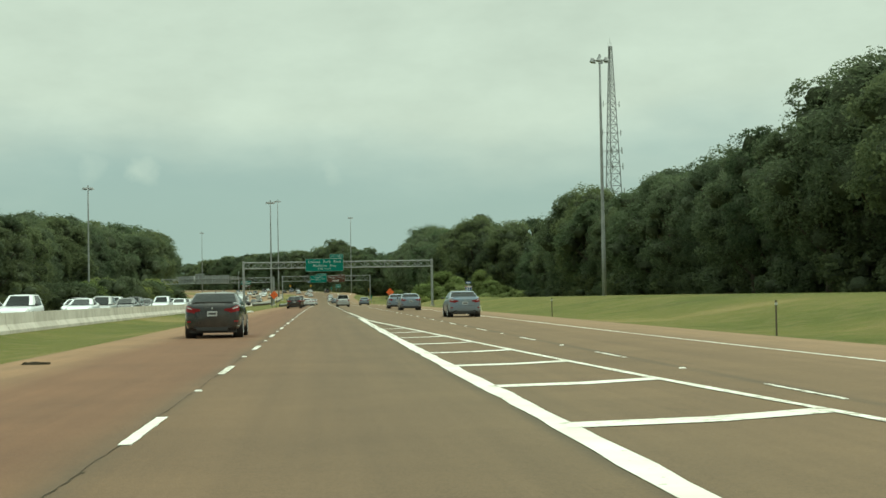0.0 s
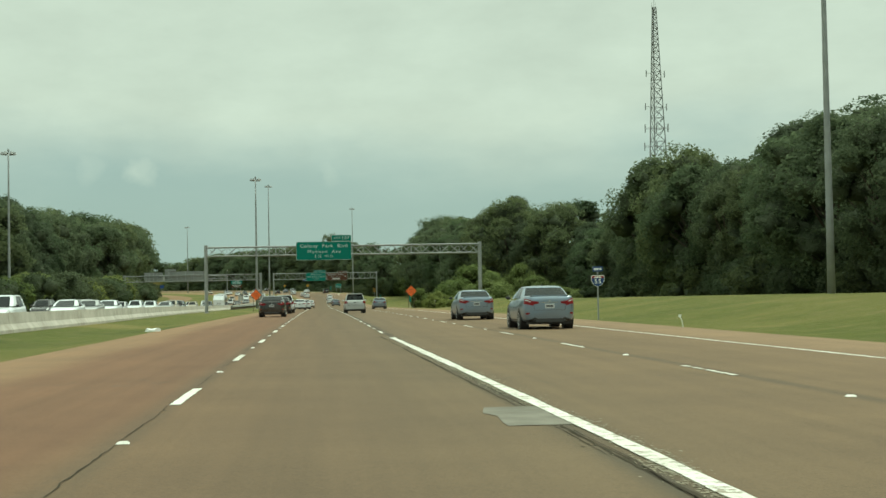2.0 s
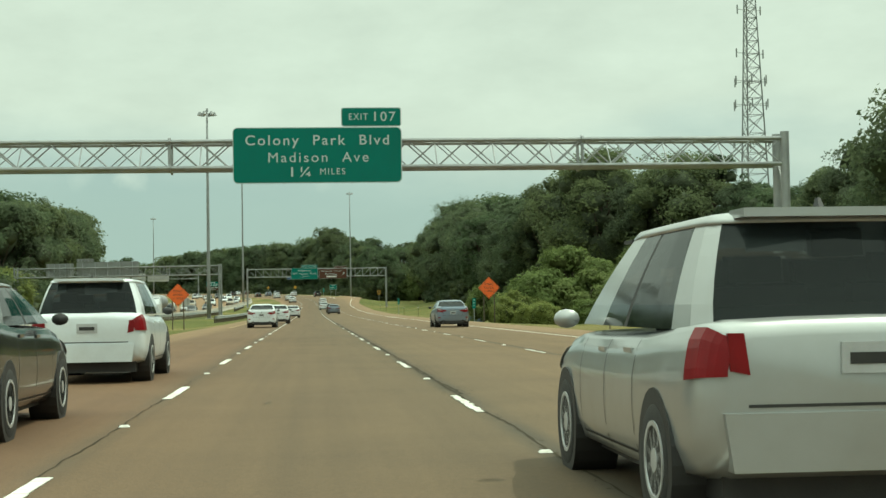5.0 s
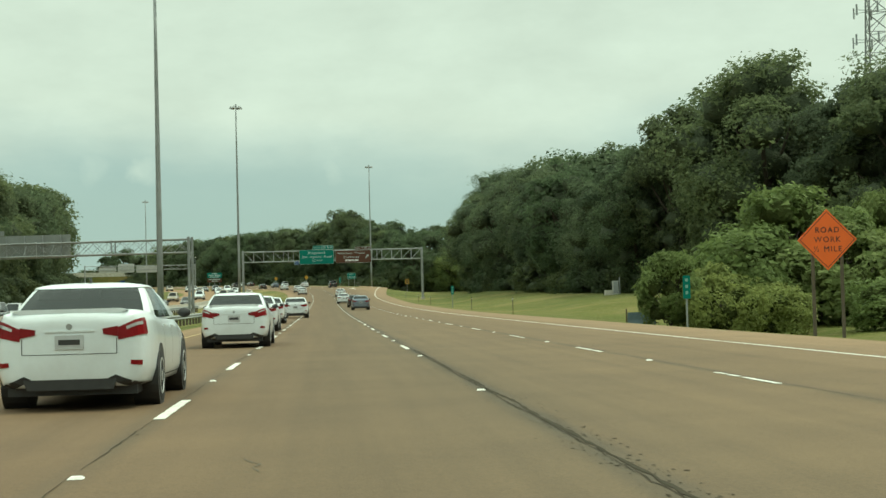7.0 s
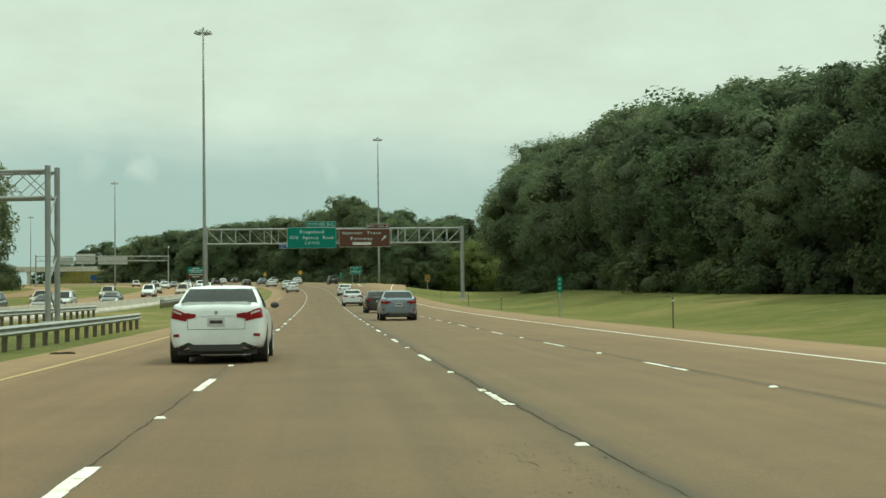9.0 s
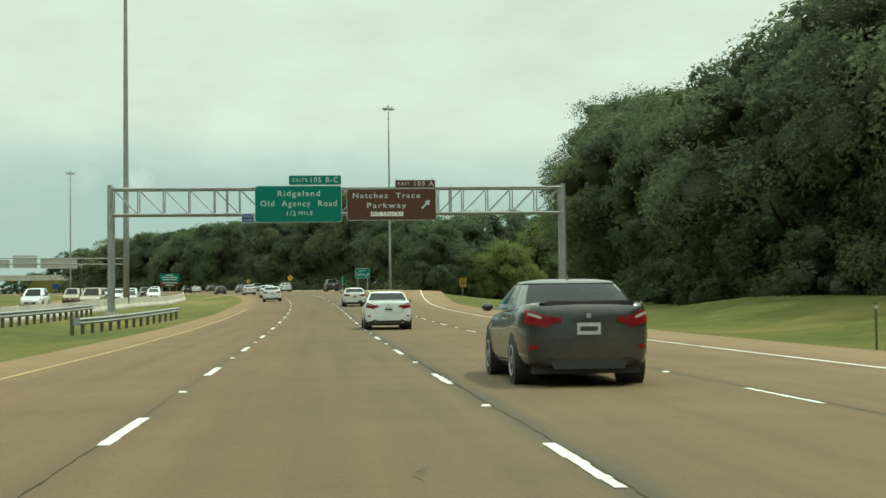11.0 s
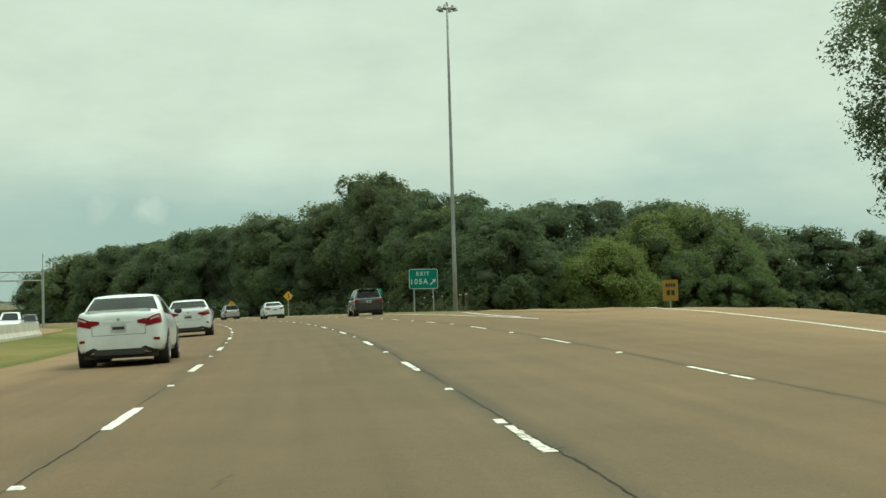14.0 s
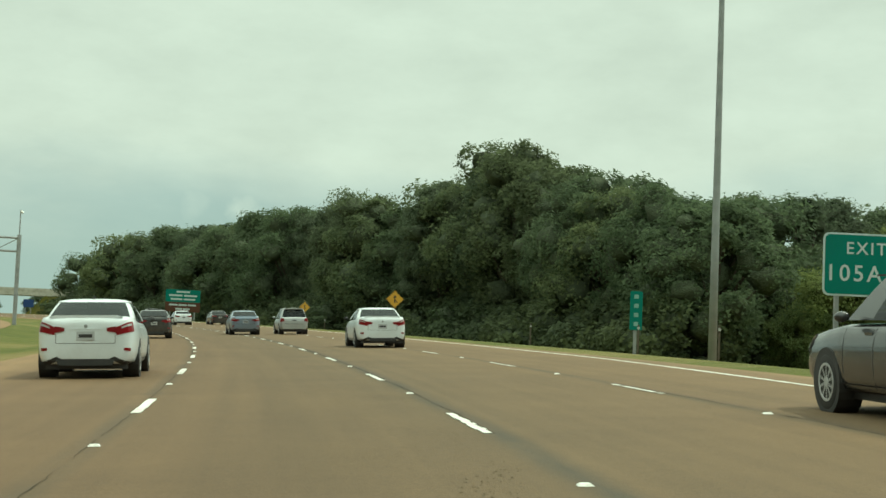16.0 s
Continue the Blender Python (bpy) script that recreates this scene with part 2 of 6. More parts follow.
    c = mix(m, 0.34, c, ramp(m, mott.outputs["Fac"], [(0.3, (0.32, 0.32, 0.32)), (0.7, (0.68, 0.67, 0.64))]), "OVERLAY")
    # aggregate
    agg = N(m, "ShaderNodeTexVoronoi", Scale=55.0)
    L(m, co.outputs["Object"], agg.inputs["Vector"])
    c = mix(m, 0.16, c, ramp(m, agg.outputs["Color"], [(0.2, (0.2, 0.2, 0.2)), (0.8, (0.85, 0.83, 0.8))]), "OVERLAY")
    # dark crazing in patches
    cr = N(m, "ShaderNodeTexVoronoi", Scale=1.3)
    cr.feature = "DISTANCE_TO_EDGE"
    cw = N(m, "ShaderNodeTexNoise", Scale=3.0, Detail=3.0)
    L(m, co.outputs["Object"], cw.inputs["Vector"])
    cv = mix(m, 0.25, co.outputs["Object"], cw.outputs["Color"], "ADD")
    L(m, cv, cr.inputs["Vector"])
    line_f = ramp(m, cr.outputs["Distance"], [(0.0, (1, 1, 1)), (0.022, (0, 0, 0))])
    pm = N(m, "ShaderNodeTexNoise", Scale=0.11, Detail=3.0)
    L(m, co.outputs["Object"], pm.inputs["Vector"])
    patch = ramp(m, pm.outputs["Fac"], [(0.60, (0, 0, 0)), (0.70, (0.5, 0.5, 0.5))])
    c = mix(m, mix(m, 1.0, line_f, patch, "MULTIPLY"), c, (0.07, 0.06, 0.045))
    # soft dark bands of dust and sealant along the lane joints
    mq = N(m, "ShaderNodeMapping", Scale=(1.6, 0.22, 1.0))
    L(m, uv.outputs[0], mq.inputs["Vector"])
    bn = N(m, "ShaderNodeTexNoise", Scale=1.0, Detail=6.0, Roughness=0.7)
    L(m, mq.outputs[0], bn.inputs["Vector"])
    for lat, half, most in ((1.92, 0.27, 0.95), (-1.9, 0.26, 0.5), (5.58, 0.24, 0.55)):
        dist = m.node_tree.nodes.new("ShaderNodeMath")
        dist.operation = "SUBTRACT"
        L(m, sx.outputs["X"], dist.inputs[0])
        dist.inputs[1].default_value = lat
        away = m.node_tree.nodes.new("ShaderNodeMath")
        away.operation = "ABSOLUTE"
        L(m, dist.outputs[0], away.inputs[0])
        band = N(m, "ShaderNodeMapRange")
        band.interpolation_type = "SMOOTHSTEP"
        for k, v in (("From Min", 0.0), ("From Max", half), ("To Min", 1.0), ("To Max", 0.0)):
            band.inputs[k].default_value = v
        L(m, away.outputs[0], band.inputs["Value"])
        ragged = ramp(m, bn.outputs["Fac"], [(0.30, (0, 0, 0)), (0.55, (most,) * 3)])
        c = mix(m, mix(m, 1.0, band.outputs[0], ragged, "MULTIPLY"), c, (0.062, 0.050, 0.034))
    L(m, c, b.inputs["Base Color"])
    bp = N(m, "ShaderNodeBump", Strength=0.25, Distance=0.01)
    L(m, agg.outputs["Distance"], bp.inputs["Height"])
    L(m, bp.outputs[0], b.inputs["Normal"])
    return m


def grass_material():
    m = mat("mown_grass", 0.9, spec=0.2)
    b = m.node_tree.nodes["Principled BSDF"]
    co = m.node_tree.nodes.new("ShaderNodeTexCoord")
    big = N(m, "ShaderNodeTexNoise", Scale=0.045, Detail=7.0, Roughness=0.62)
    mid = N(m, "ShaderNodeTexNoise", Scale=0.7, Detail=6.0, Roughness=0.7)
    fine = N(m, "ShaderNodeTexNoise", Scale=14.0, Detail=4.0, Roughness=0.7)
    for n in (big, mid, fine):
        L(m, co.outputs["Object"], n.inputs["Vector"])
    c = ramp(m, big.outputs["Fac"], [(0.32, (0.058, 0.074, 0.012)), (0.46, (0.088, 0.098, 0.017)), (0.56, (0.120, 0.116, 0.027)), (0.66, (0.200, 0.158, 0.060))])
    c = mix(m, ramp(m, mid.outputs["Fac"], [(0.46, (0, 0, 0)), (0.66, (0.75,) * 3)]), c, (0.155, 0.132, 0.050))
    c = mix(m, 0.6, c, ramp(m, fine.outputs["Fac"], [(0.3, (0.18, 0.18, 0.18)), (0.7, (0.78, 0.78, 0.74))]), "OVERLAY")
    L(m, c, b.inputs["Base Color"])
    bp = N(m, "ShaderNodeBump", Strength=0.8, Distance=0.08)
    L(m, fine.outputs["Fac"], bp.inputs["Height"])
    L(m, bp.outputs[0], b.inputs["Normal"])
    return m


def leaf_material(name, dark, light, through=0.25):
    m = bpy.data.materials.new(name)
    m.use_nodes = True
    t = m.node_tree
    b = t.nodes["Principled BSDF"]
    b.inputs["Roughness"].default_value = 0.6
    b.inputs["Specular IOR Level"].default_value = 0.06
    geo = t.nodes.new("ShaderNodeNewGeometry")
    inf = t.nodes.new("ShaderNodeObjectInfo")
    c = ramp(m, geo.outputs["Random Per Island"], [(0.0, dark), (0.75, light), (1.0, tuple(min(1, v * 1.2) for v in light))])
    tint = ramp(m, inf.outputs["Random"], [(0.0, (0.40, 0.44, 0.40)), (0.5, (0.5, 0.5, 0.5)), (1.0, (0.60, 0.57, 0.46))])
    c = mix(m, 1.0, c, tint, "OVERLAY")
    L(m, c, b.inputs["Base Color"])
    tr = t.nodes.new("ShaderNodeBsdfTranslucent")
    L(m, c, tr.inputs["Color"])
    ms = t.nodes.new("ShaderNodeMixShader")
    ms.inputs[0].default_value = through
    L(m, b.outputs[0], ms.inputs[1])
    L(m, tr.outputs[0], ms.inputs[2])
    L(m, ms.outputs[0], t.nodes["Material Output"].inputs["Surface"])
    return m


def paint_material(name, base, rough=0.3, flake=0.0, metal=0.0):
    m = mat(name, rough, metal, base)
    b = m.node_tree.nodes["Principled BSDF"]
    b.inputs["Coat Weight"].default_value = 0.6
    b.inputs["Coat Roughness"].default_value = 0.08
    co = m.node_tree.nodes.new("ShaderNodeTexCoord")
    n = N(m, "ShaderNodeTexNoise", Scale=1.5, Detail=5.0, Roughness=0.65)
    L(m, co.outputs["Object"], n.inputs["Vector"])
    L(m, mix(m, ramp(m, n.outputs["Fac"], [(0.4, (0, 0, 0)), (0.75, (0.22,) * 3)]), base, (0.22, 0.19, 0.15)), b.inputs["Base Color"])
    return m


ROAD = road_material()
GRASS = grass_material()
CONCRETE = worn("concrete", (0.48, 0.45, 0.40), (0.25, 0.22, 0.18), 0.8, 0.85, bump=0.2, spec=0.3)
def paint_on_road(name, base):
    """Road paint, worn through in flakes; how far differs from piece to piece."""
    m = mat(name, 0.7, 0.0, base, 0.3)
    b = m.node_tree.nodes["Principled BSDF"]
    geo = m.node_tree.nodes.new("ShaderNodeNewGeometry")
    inf = m.node_tree.nodes.new("ShaderNodeObjectInfo")
    flake = N(m, "ShaderNodeTexNoise", Scale=7.0, Detail=8.0, Roughness=0.75)
    soil = N(m, "ShaderNodeTexNoise", Scale=0.9, Detail=4.0, Roughness=0.6)
    for n in (flake, soil):
        L(m, geo.outputs["Position"], n.inputs["Vector"])
    k = m.node_tree.nodes.new("ShaderNodeMath")
    k.operation = "MULTIPLY_ADD"
    k.inputs[1].default_value = 0.17
    L(m, inf.outputs["Random"], k.inputs[0])
    L(m, flake.outputs["Fac"], k.inputs[2])
    c = mix(m, ramp(m, soil.outputs["Fac"], [(0.35, (0, 0, 0)), (0.75, (0.5,) * 3)]), base, tuple(v * q for v, q in zip(base, (0.62, 0.58, 0.50))))
    c = mix(m, ramp(m, k.outputs[0], [(0.66, (0, 0, 0)), (0.73, (0.8,) * 3)]), c, (0.17, 0.13, 0.08))
    L(m, c, b.inputs["Base Color"])
    return m


PAINT = paint_on_road("road_paint", (0.70, 0.69, 0.64))
YELLOW_PAINT = paint_on_road("yellow_road_paint", (0.36, 0.265, 0.12))
TAR = worn("tar_joint", (0.048, 0.041, 0.030), (0.075, 0.062, 0.043), 0.9, 0.95, spec=0.05)
CHIPS = worn("worn_paint_chips", (0.28, 0.25, 0.19), (0.20, 0.17, 0.12), 3.0, 0.9, spec=0.1)
PATCH = worn("grey_patch", (0.19, 0.175, 0.145), (0.085, 0.075, 0.058), 2.0, 0.85, spec=0.3)
MARKER = worn("marker_ceramic", (0.75, 0.74, 0.70), (0.4, 0.36, 0.3), 9.0, 0.5)
GALV = worn("galvanised_steel", (0.35, 0.36, 0.36), (0.20, 0.21, 0.22), 1.2, 0.55, 0.7, bump=0.05)
GALV_DULL = worn("dull_galvanised_steel", (0.30, 0.31, 0.31), (0.17, 0.18, 0.18), 0.7, 0.6, 0.5, bump=0.05)
ALU = worn("sign_back_aluminium", (0.50, 0.50, 0.49), (0.35, 0.35, 0.34), 0.8, 0.5, 0.6, bump=0.03)
GREEN = worn("green_sign_sheeting", (0.003, 0.155, 0.122), (0.005, 0.125, 0.098), 0.5, 0.6, fine=60, bump=0.0, spec=0.25)
BROWN = worn("brown_sign_sheeting", (0.085, 0.032, 0.016), (0.065, 0.03, 0.02), 0.5, 0.6, fine=60, bump=0.0, spec=0.3)
BLUE = worn("blue_sign_sheeting", (0.012, 0.045, 0.17), (0.012, 0.04, 0.13), 0.5, 0.45, fine=60, bump=0.0)
ORANGE = worn("orange_sign_sheeting", (0.80, 0.13, 0.018), (0.62, 0.11, 0.02), 0.8, 0.5, fine=60, bump=0.0)
# dull copy of AMBER: the ramp sign's shade and haze are in the colour
AMBER_DIM = worn("dimmed_amber_sheeting", (0.34, 0.19, 0.03), (0.25, 0.145, 0.028), 0.8, 0.6, fine=60, bump=0.0)
AMBER = worn("yellow_sign_sheeting", (0.56, 0.29, 0.025), (0.44, 0.23, 0.02), 0.8, 0.5, fine=60, bump=0.0)
RED = worn("red_sign_sheeting", (0.28, 0.02, 0.025), (0.22, 0.02, 0.02), 0.8, 0.5, fine=60, bump=0.0)
WHITE = worn("white_sheeting", (0.80, 0.80, 0.78), (0.66, 0.66, 0.62), 0.8, 0.45, fine=60, bump=0.0)
# mile marker digits: duller and greener than LEGEND
MUTED = worn("muted_digit_sheeting", (0.20, 0.36, 0.32), (0.15, 0.30, 0.26), 0.8, 0.5, fine=60, bump=0.0)
# white legend greyed down: the signs' backlit look is put into this colour
LEGEND = worn("backlit_legend_sheeting", (0.47, 0.54, 0.55), (0.39, 0.44, 0.45), 0.8, 0.5, fine=60, bump=0.0)
BLACK = worn("black_sheeting", (0.02, 0.02, 0.02), (0.03, 0.03, 0.03), 0.8, 0.5, fine=60, bump=0.0)
WOOD = worn("weathered_post", (0.11, 0.085, 0.06), (0.06, 0.05, 0.035), 3.0, 0.9)
BARK = worn("bark", (0.085, 0.068, 0.05), (0.04, 0.033, 0.026), 2.0, 0.95, bump=0.6)
LEAF_OAK = leaf_material("oak_leaves", (0.100, 0.130, 0.078), (0.136, 0.166, 0.094), 0.58)
LEAF_DARK = leaf_material("dark_leaves", (0.086, 0.110, 0.070), (0.118, 0.144, 0.088), 0.58)
# undergrowth leaf darkened in its colour for the shade under the trees
LEAF_SHADED = leaf_material("shaded_undergrowth_leaves", (0.064, 0.082, 0.048), (0.092, 0.112, 0.060), 0.4)
LEAF_LIGHT = leaf_material("willow_leaves", (0.138, 0.170, 0.060), (0.200, 0.232, 0.088), 0.45)
LEAF_PALE = leaf_material("pale_leaves", (0.120, 0.156, 0.062), (0.168, 0.206, 0.086), 0.5)
LEAF_YOUNG = leaf_material("young_leaves", (0.108, 0.142, 0.064), (0.160, 0.196, 0.086), 0.5)


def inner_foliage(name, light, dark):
    """Twigs, dense leaves and painted inner shade of a crown: mottled, with a relief of leaf sprays."""
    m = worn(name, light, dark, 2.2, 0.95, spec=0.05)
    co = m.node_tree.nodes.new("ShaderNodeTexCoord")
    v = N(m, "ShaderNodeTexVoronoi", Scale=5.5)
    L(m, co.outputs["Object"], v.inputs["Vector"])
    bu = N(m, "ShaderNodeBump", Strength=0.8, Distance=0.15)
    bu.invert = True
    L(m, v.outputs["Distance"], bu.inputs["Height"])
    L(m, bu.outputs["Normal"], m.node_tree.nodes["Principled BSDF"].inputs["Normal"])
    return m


# darker than the leaves: twigs, plus the crown's inner shade in the colour
CORE = inner_foliage("inner_twigs_and_shade", (0.088, 0.104, 0.066), (0.062, 0.072, 0.046))
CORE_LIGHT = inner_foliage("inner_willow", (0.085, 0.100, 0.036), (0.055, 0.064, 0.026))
LAMP = worn("lamp_housing", (0.25, 0.26, 0.26), (0.18, 0.18, 0.18), 1.0, 0.5, 0.4)


# ---- mesh tools ----
class Shape:
    """Collects faces; then one mesh."""

    def __init__(self):
        self.v, self.f, self.uv = [], [], None

    def add(self, verts, faces):
        n = len(self.v)
        self.v += [tuple(p) for p in verts]
        self.f += [tuple(i + n for i in q) for q in faces]
        return self

    def box(self, x0, x1, y0, y1, z0, z1, m=None):
        p = [Vector((x, y, z)) for z in (z0, z1) for y in (y0, y1) for x in (x0, x1)]
        if m is not None:
            p = [m @ q for q in p]
        return self.add(p, [(0, 2, 3, 1), (4, 5, 7, 6), (0, 1, 5, 4), (2, 6, 7, 3), (0, 4, 6, 2), (1, 3, 7, 5)])

    def tube(self, a, b, r0, r1=None, n=8, caps=True):
        a, b = Vector(a), Vector(b)
        r1 = r0 if r1 is None else r1
        q = (b - a).to_track_quat("Z", "Y")
        ring = [q @ Vector((math.cos(2 * math.pi * i / n), math.sin(2 * math.pi * i / n), 0)) for i in range(n)]
        f = [(i, (i + 1) % n, n + (i + 1) % n, n + i) for i in range(n)]
        if caps:
            f += [tuple(reversed(range(n))), tuple(range(n, 2 * n))]
        return self.add([a + r0 * c for c in ring] + [b + r1 * c for c in ring], f)

    def rings(self, rings, close=True, caps=True):
        n = len(rings[0])
        v = [p for r in rings for p in r]
        f = []
        for k in range(len(rings) - 1):
            for i in range(n if close else n - 1):
                j = (i + 1) % n
                f.append((k * n + i, k * n + j, (k + 1) * n + j, (k + 1) * n + i))
        if caps and close:
            f += [tuple(reversed(range(n))), tuple(range((len(rings) - 1) * n, len(rings) * n))]
        return self.add(v, f)

    def mesh(self, name, material, smooth=False, fix=True):
        me = bpy.data.meshes.new(name)
        me.from_pydata(self.v, [], self.f)
        if fix:
            bm = bmesh.new()
            bm.from_mesh(me)
            bmesh.ops.recalc_face_normals(bm, faces=bm.faces)
            bm.to_mesh(me)
            bm.free()
        me.materials.append(material)
        if smooth:
            me.polygons.foreach_set("use_smooth", [True] * len(me.polygons))
        return me


def part(name, shape, material, parent, label="", smooth=False, m=None):
    me = shape if isinstance(shape, bpy.types.Mesh) else shape.mesh(name, material, smooth)
    ob = new(name, me)
    ob.parent = parent
    if m is not None:
        ob.matrix_basis = m
    if label:
        ob["label"] = label
    return ob


def thing(name, m, label, category, group="", kind=""):
    ob = new(name)
    ob.matrix_basis = m
    return tagged(ob, label, category, group, kind)


def lettering(text, size, material, parent, x, y, z, name="lettering", squeeze=1.0, depth=0.004, wide=0.0):
    """Raised letters on a panel that faces -y; x is the middle, z the middle of the capitals."""
    cu = bpy.data.curves.new(name, "FONT")
    cu.body, cu.size, cu.align_x, cu.align_y, cu.extrude = text, size, "CENTER", "CENTER", depth
    cu.space_character = 1.25
    cu.offset = 0.0 if "M" in text or "W" in text else 0.008 * size
    tmp = bpy.data.objects.new(name, cu)
    me = bpy.data.meshes.new_from_object(tmp)
    bpy.data.objects.remove(tmp)
    bpy.data.curves.remove(cu)
    me.materials.clear()
    me.materials.append(material)
    if wide:
        xs = [v.co.x for v in me.vertices]
        squeeze = wide / (max(xs) - min(xs))
    m = Matrix.Translation((x, y, z)) @ Matrix.Rotation(radians(90), 4, "X") @ Matrix.Diagonal((squeeze, 1, 1, 1))
    # each word is a piece of its own
    co = [tuple(v.co) for v in me.vertices]
    faces = sorted(([co[i] for i in p.vertices] for p in me.polygons), key=lambda f: min(q[0] for q in f))
    words, right = [], -1e9
    for f in faces:
        if min(q[0] for q in f) > right + 0.3 * size:
            words.append([])
        words[-1].append(f)
        right = max(right, max(q[0] for q in f))
    for w in words:
        ids, fs = {}, []
        for f in w:
            fs.append([ids.setdefault(q, len(ids)) for q in f])
        wm = bpy.data.meshes.new(name)
        wm.from_pydata(list(ids), [], fs)
        wm.materials.append(material)
        ob = new(name, wm)
        ob.parent = parent
        ob.matrix_basis = m
    bpy.data.meshes.remove(me)
    return ob


def bars(count, width, size, material, parent, x, y, z, name="writing_bar", gap=0.35):
    """Writing that cannot be read: plain bars."""
    w = width / (count + (count - 1) * gap)
    for i in range(count):
        cx = x - width / 2 + w / 2 + i * w * (1 + gap)
        part(name, Shape().box(cx - w / 2, cx + w / 2, y - 0.006, y, z - size / 2, z + size / 2), material, parent)


def rounded_panel(w, h, r, y0, y1, x=0.0, z=0.0):
    ring = []
    for cx, cz, a0 in ((w / 2 - r, h / 2 - r, 0), (-w / 2 + r, h / 2 - r, 90), (-w / 2 + r, -h / 2 + r, 180), (w / 2 - r, -h / 2 + r, 270)):
        for k in range(5):
            a = radians(a0 + k * 22.5)
            ring.append((x + cx + r * math.cos(a), z + cz + r * math.sin(a)))
    return Shape().rings([[(px, y0, pz) for px, pz in ring], [(px, y1, pz) for px, pz in ring]])


# ---- ground: one sheet out to the horizon ----
def sheet(name, s_list, lats, height, material):
    """A strip along the road: lats(s) gives its cross offsets, height(s, lat) its lift."""
    v, f, uv = [], [], []
    n = len(lats(s_list[0]))
    for s in s_list:
        for la in lats(s):
            v.append(place(s, la, height(s, la)))
            uv.append((la, s))
    for k in range(len(s_list) - 1):
        for i in range(n - 1):
            f.append((k * n + i, k * n + i + 1, (k + 1) * n + i + 1, (k + 1) * n + i))
    me = bpy.data.meshes.new(name)
    me.from_pydata(v, [], f)
    lay = me.uv_layers.new(name="along")
    idx = np.empty(len(me.loops), dtype=np.int32)
    me.loops.foreach_get("vertex_index", idx)
    lay.data.foreach_set("uv", np.array(uv, dtype=np.float32)[idx].ravel())
    me.materials.append(material)
    me.polygons.foreach_set("use_smooth", [True] * len(me.polygons))
    return new(name, me)


ALONG = [S0 + 4 * i for i in range(0, 426)]
G_LATS = [-1500, -700, -350, -200, -140, -100, -80, -65, -55, -48, -42, -36, -30, -25, -21, -18, -15, -13, -11, -9.5, -8, -7, -6.5,
          0, 11.9, 12.6, 13.5, 15, 17, 19, 21, 24, 27, 30, 33, 36, 40, 45, 50, 60, 75, 95, 130, 180, 260, 400, 800, 1500]


def ground_height(s, la):
    return terrain(s, la) - (0.05 if GRASS_L < la < GRASS_R + 0.5 else 0.03)


# the bend must not fold the far sheet over itself: distant columns keep to world axes
def far_place(s, la):
    if la > -450:
        return place(s, la, ground_height(s, la))
    return Vector((la, s, grade(min(s, 700)) * 0.4 - 1.0))


def build_ground():
    v, f = [], []
    rows = [-1500] + ALONG + [1500, 1700, 2200, 3200]
    n = len(G_LATS)
    for s in rows:
        for la in G_LATS:
            if s > S1 or s < S0:
                e = S1 if s > S1 else S0
                p = far_place(e, la)
                th = line(e)[2]
                p = p + Vector((-math.sin(th), math.cos(th), 0)) * (s - e)
            else:
                p = far_place(s, la)
            v.append(p)
    for k in range(len(rows) - 1):
        for i in range(n - 1):
            f.append((k * n + i, k * n + i + 1, (k + 1) * n + i + 1, (k + 1) * n + i))
    me = bpy.data.meshes.new("ground")
    me.from_pydata(v, [], f)
    me.materials.append(GRASS)
    me.polygons.foreach_set("use_smooth", [True] * len(me.polygons))
    return tagged(new("ground", me), "mown green roadside grass with dry patches", "ground", kind="structure")


ground = build_ground()

# our carriageway with shoulders; the ramp peels off to the right past s = 560
R_ALONG = [S0 + 4 * i for i in range(0, 426)]


def road_edge(s):
    if s < 640:
        return max(GRASS_R, ramp_right(s) + 2.2)
    return 10.6


def road_lats(s):
    e = road_edge(s)
    base = [-6.6, -5.1, -3.4, -1.83, 0, 1.83, 3.66, 5.49, 7.3, 9.15]
    return base + [9.15 + (e - 9.15) * k / 6 for k in range(1, 7)]


road = tagged(sheet("road", R_ALONG, road_lats, fall, ROAD), "tan worn asphalt four-lane highway with dusty shoulders", "road", kind="structure")
ramp_s = [636 + 4 * i for i in range(0, 41)]
exit_ramp = tagged(sheet("road_exit_ramp", ramp_s, lambda s: [max(ramp_right(s) - 6.4, 10.6) * (1 - k) + (ramp_right(s) + 2.2) * k for k in (0, 0.2, 0.4, 0.6, 0.8, 1)],
                         lambda s, la: fall(s, la) + 0.012, ROAD), "tan asphalt exit ramp curving off into the trees", "road", kind="structure")
# carriageway beyond the median wall
opp_s = [S0 + 8 * i for i in range(0, 213)]
tagged(sheet("road_opposite", opp_s, lambda s: [wall_lat(s) - 15.5, wall_lat(s) - 10, wall_lat(s) - 5, wall_lat(s) - 0.1],
                        lambda s, la: -0.02, ROAD), "tan asphalt carriageway beyond the median wall", "road", kind="structure")
tagged(sheet("road_side_ramp", [470 + 8 * i for i in range(0, 60)], lambda s: [wall_lat(s) - 33 - 0.02 * (s - 470), wall_lat(s) - 25 - 0.02 * (s - 470)],
                        lambda s, la: 0.0, ROAD), "pale asphalt slip road across the far grass", "road", kind="structure")


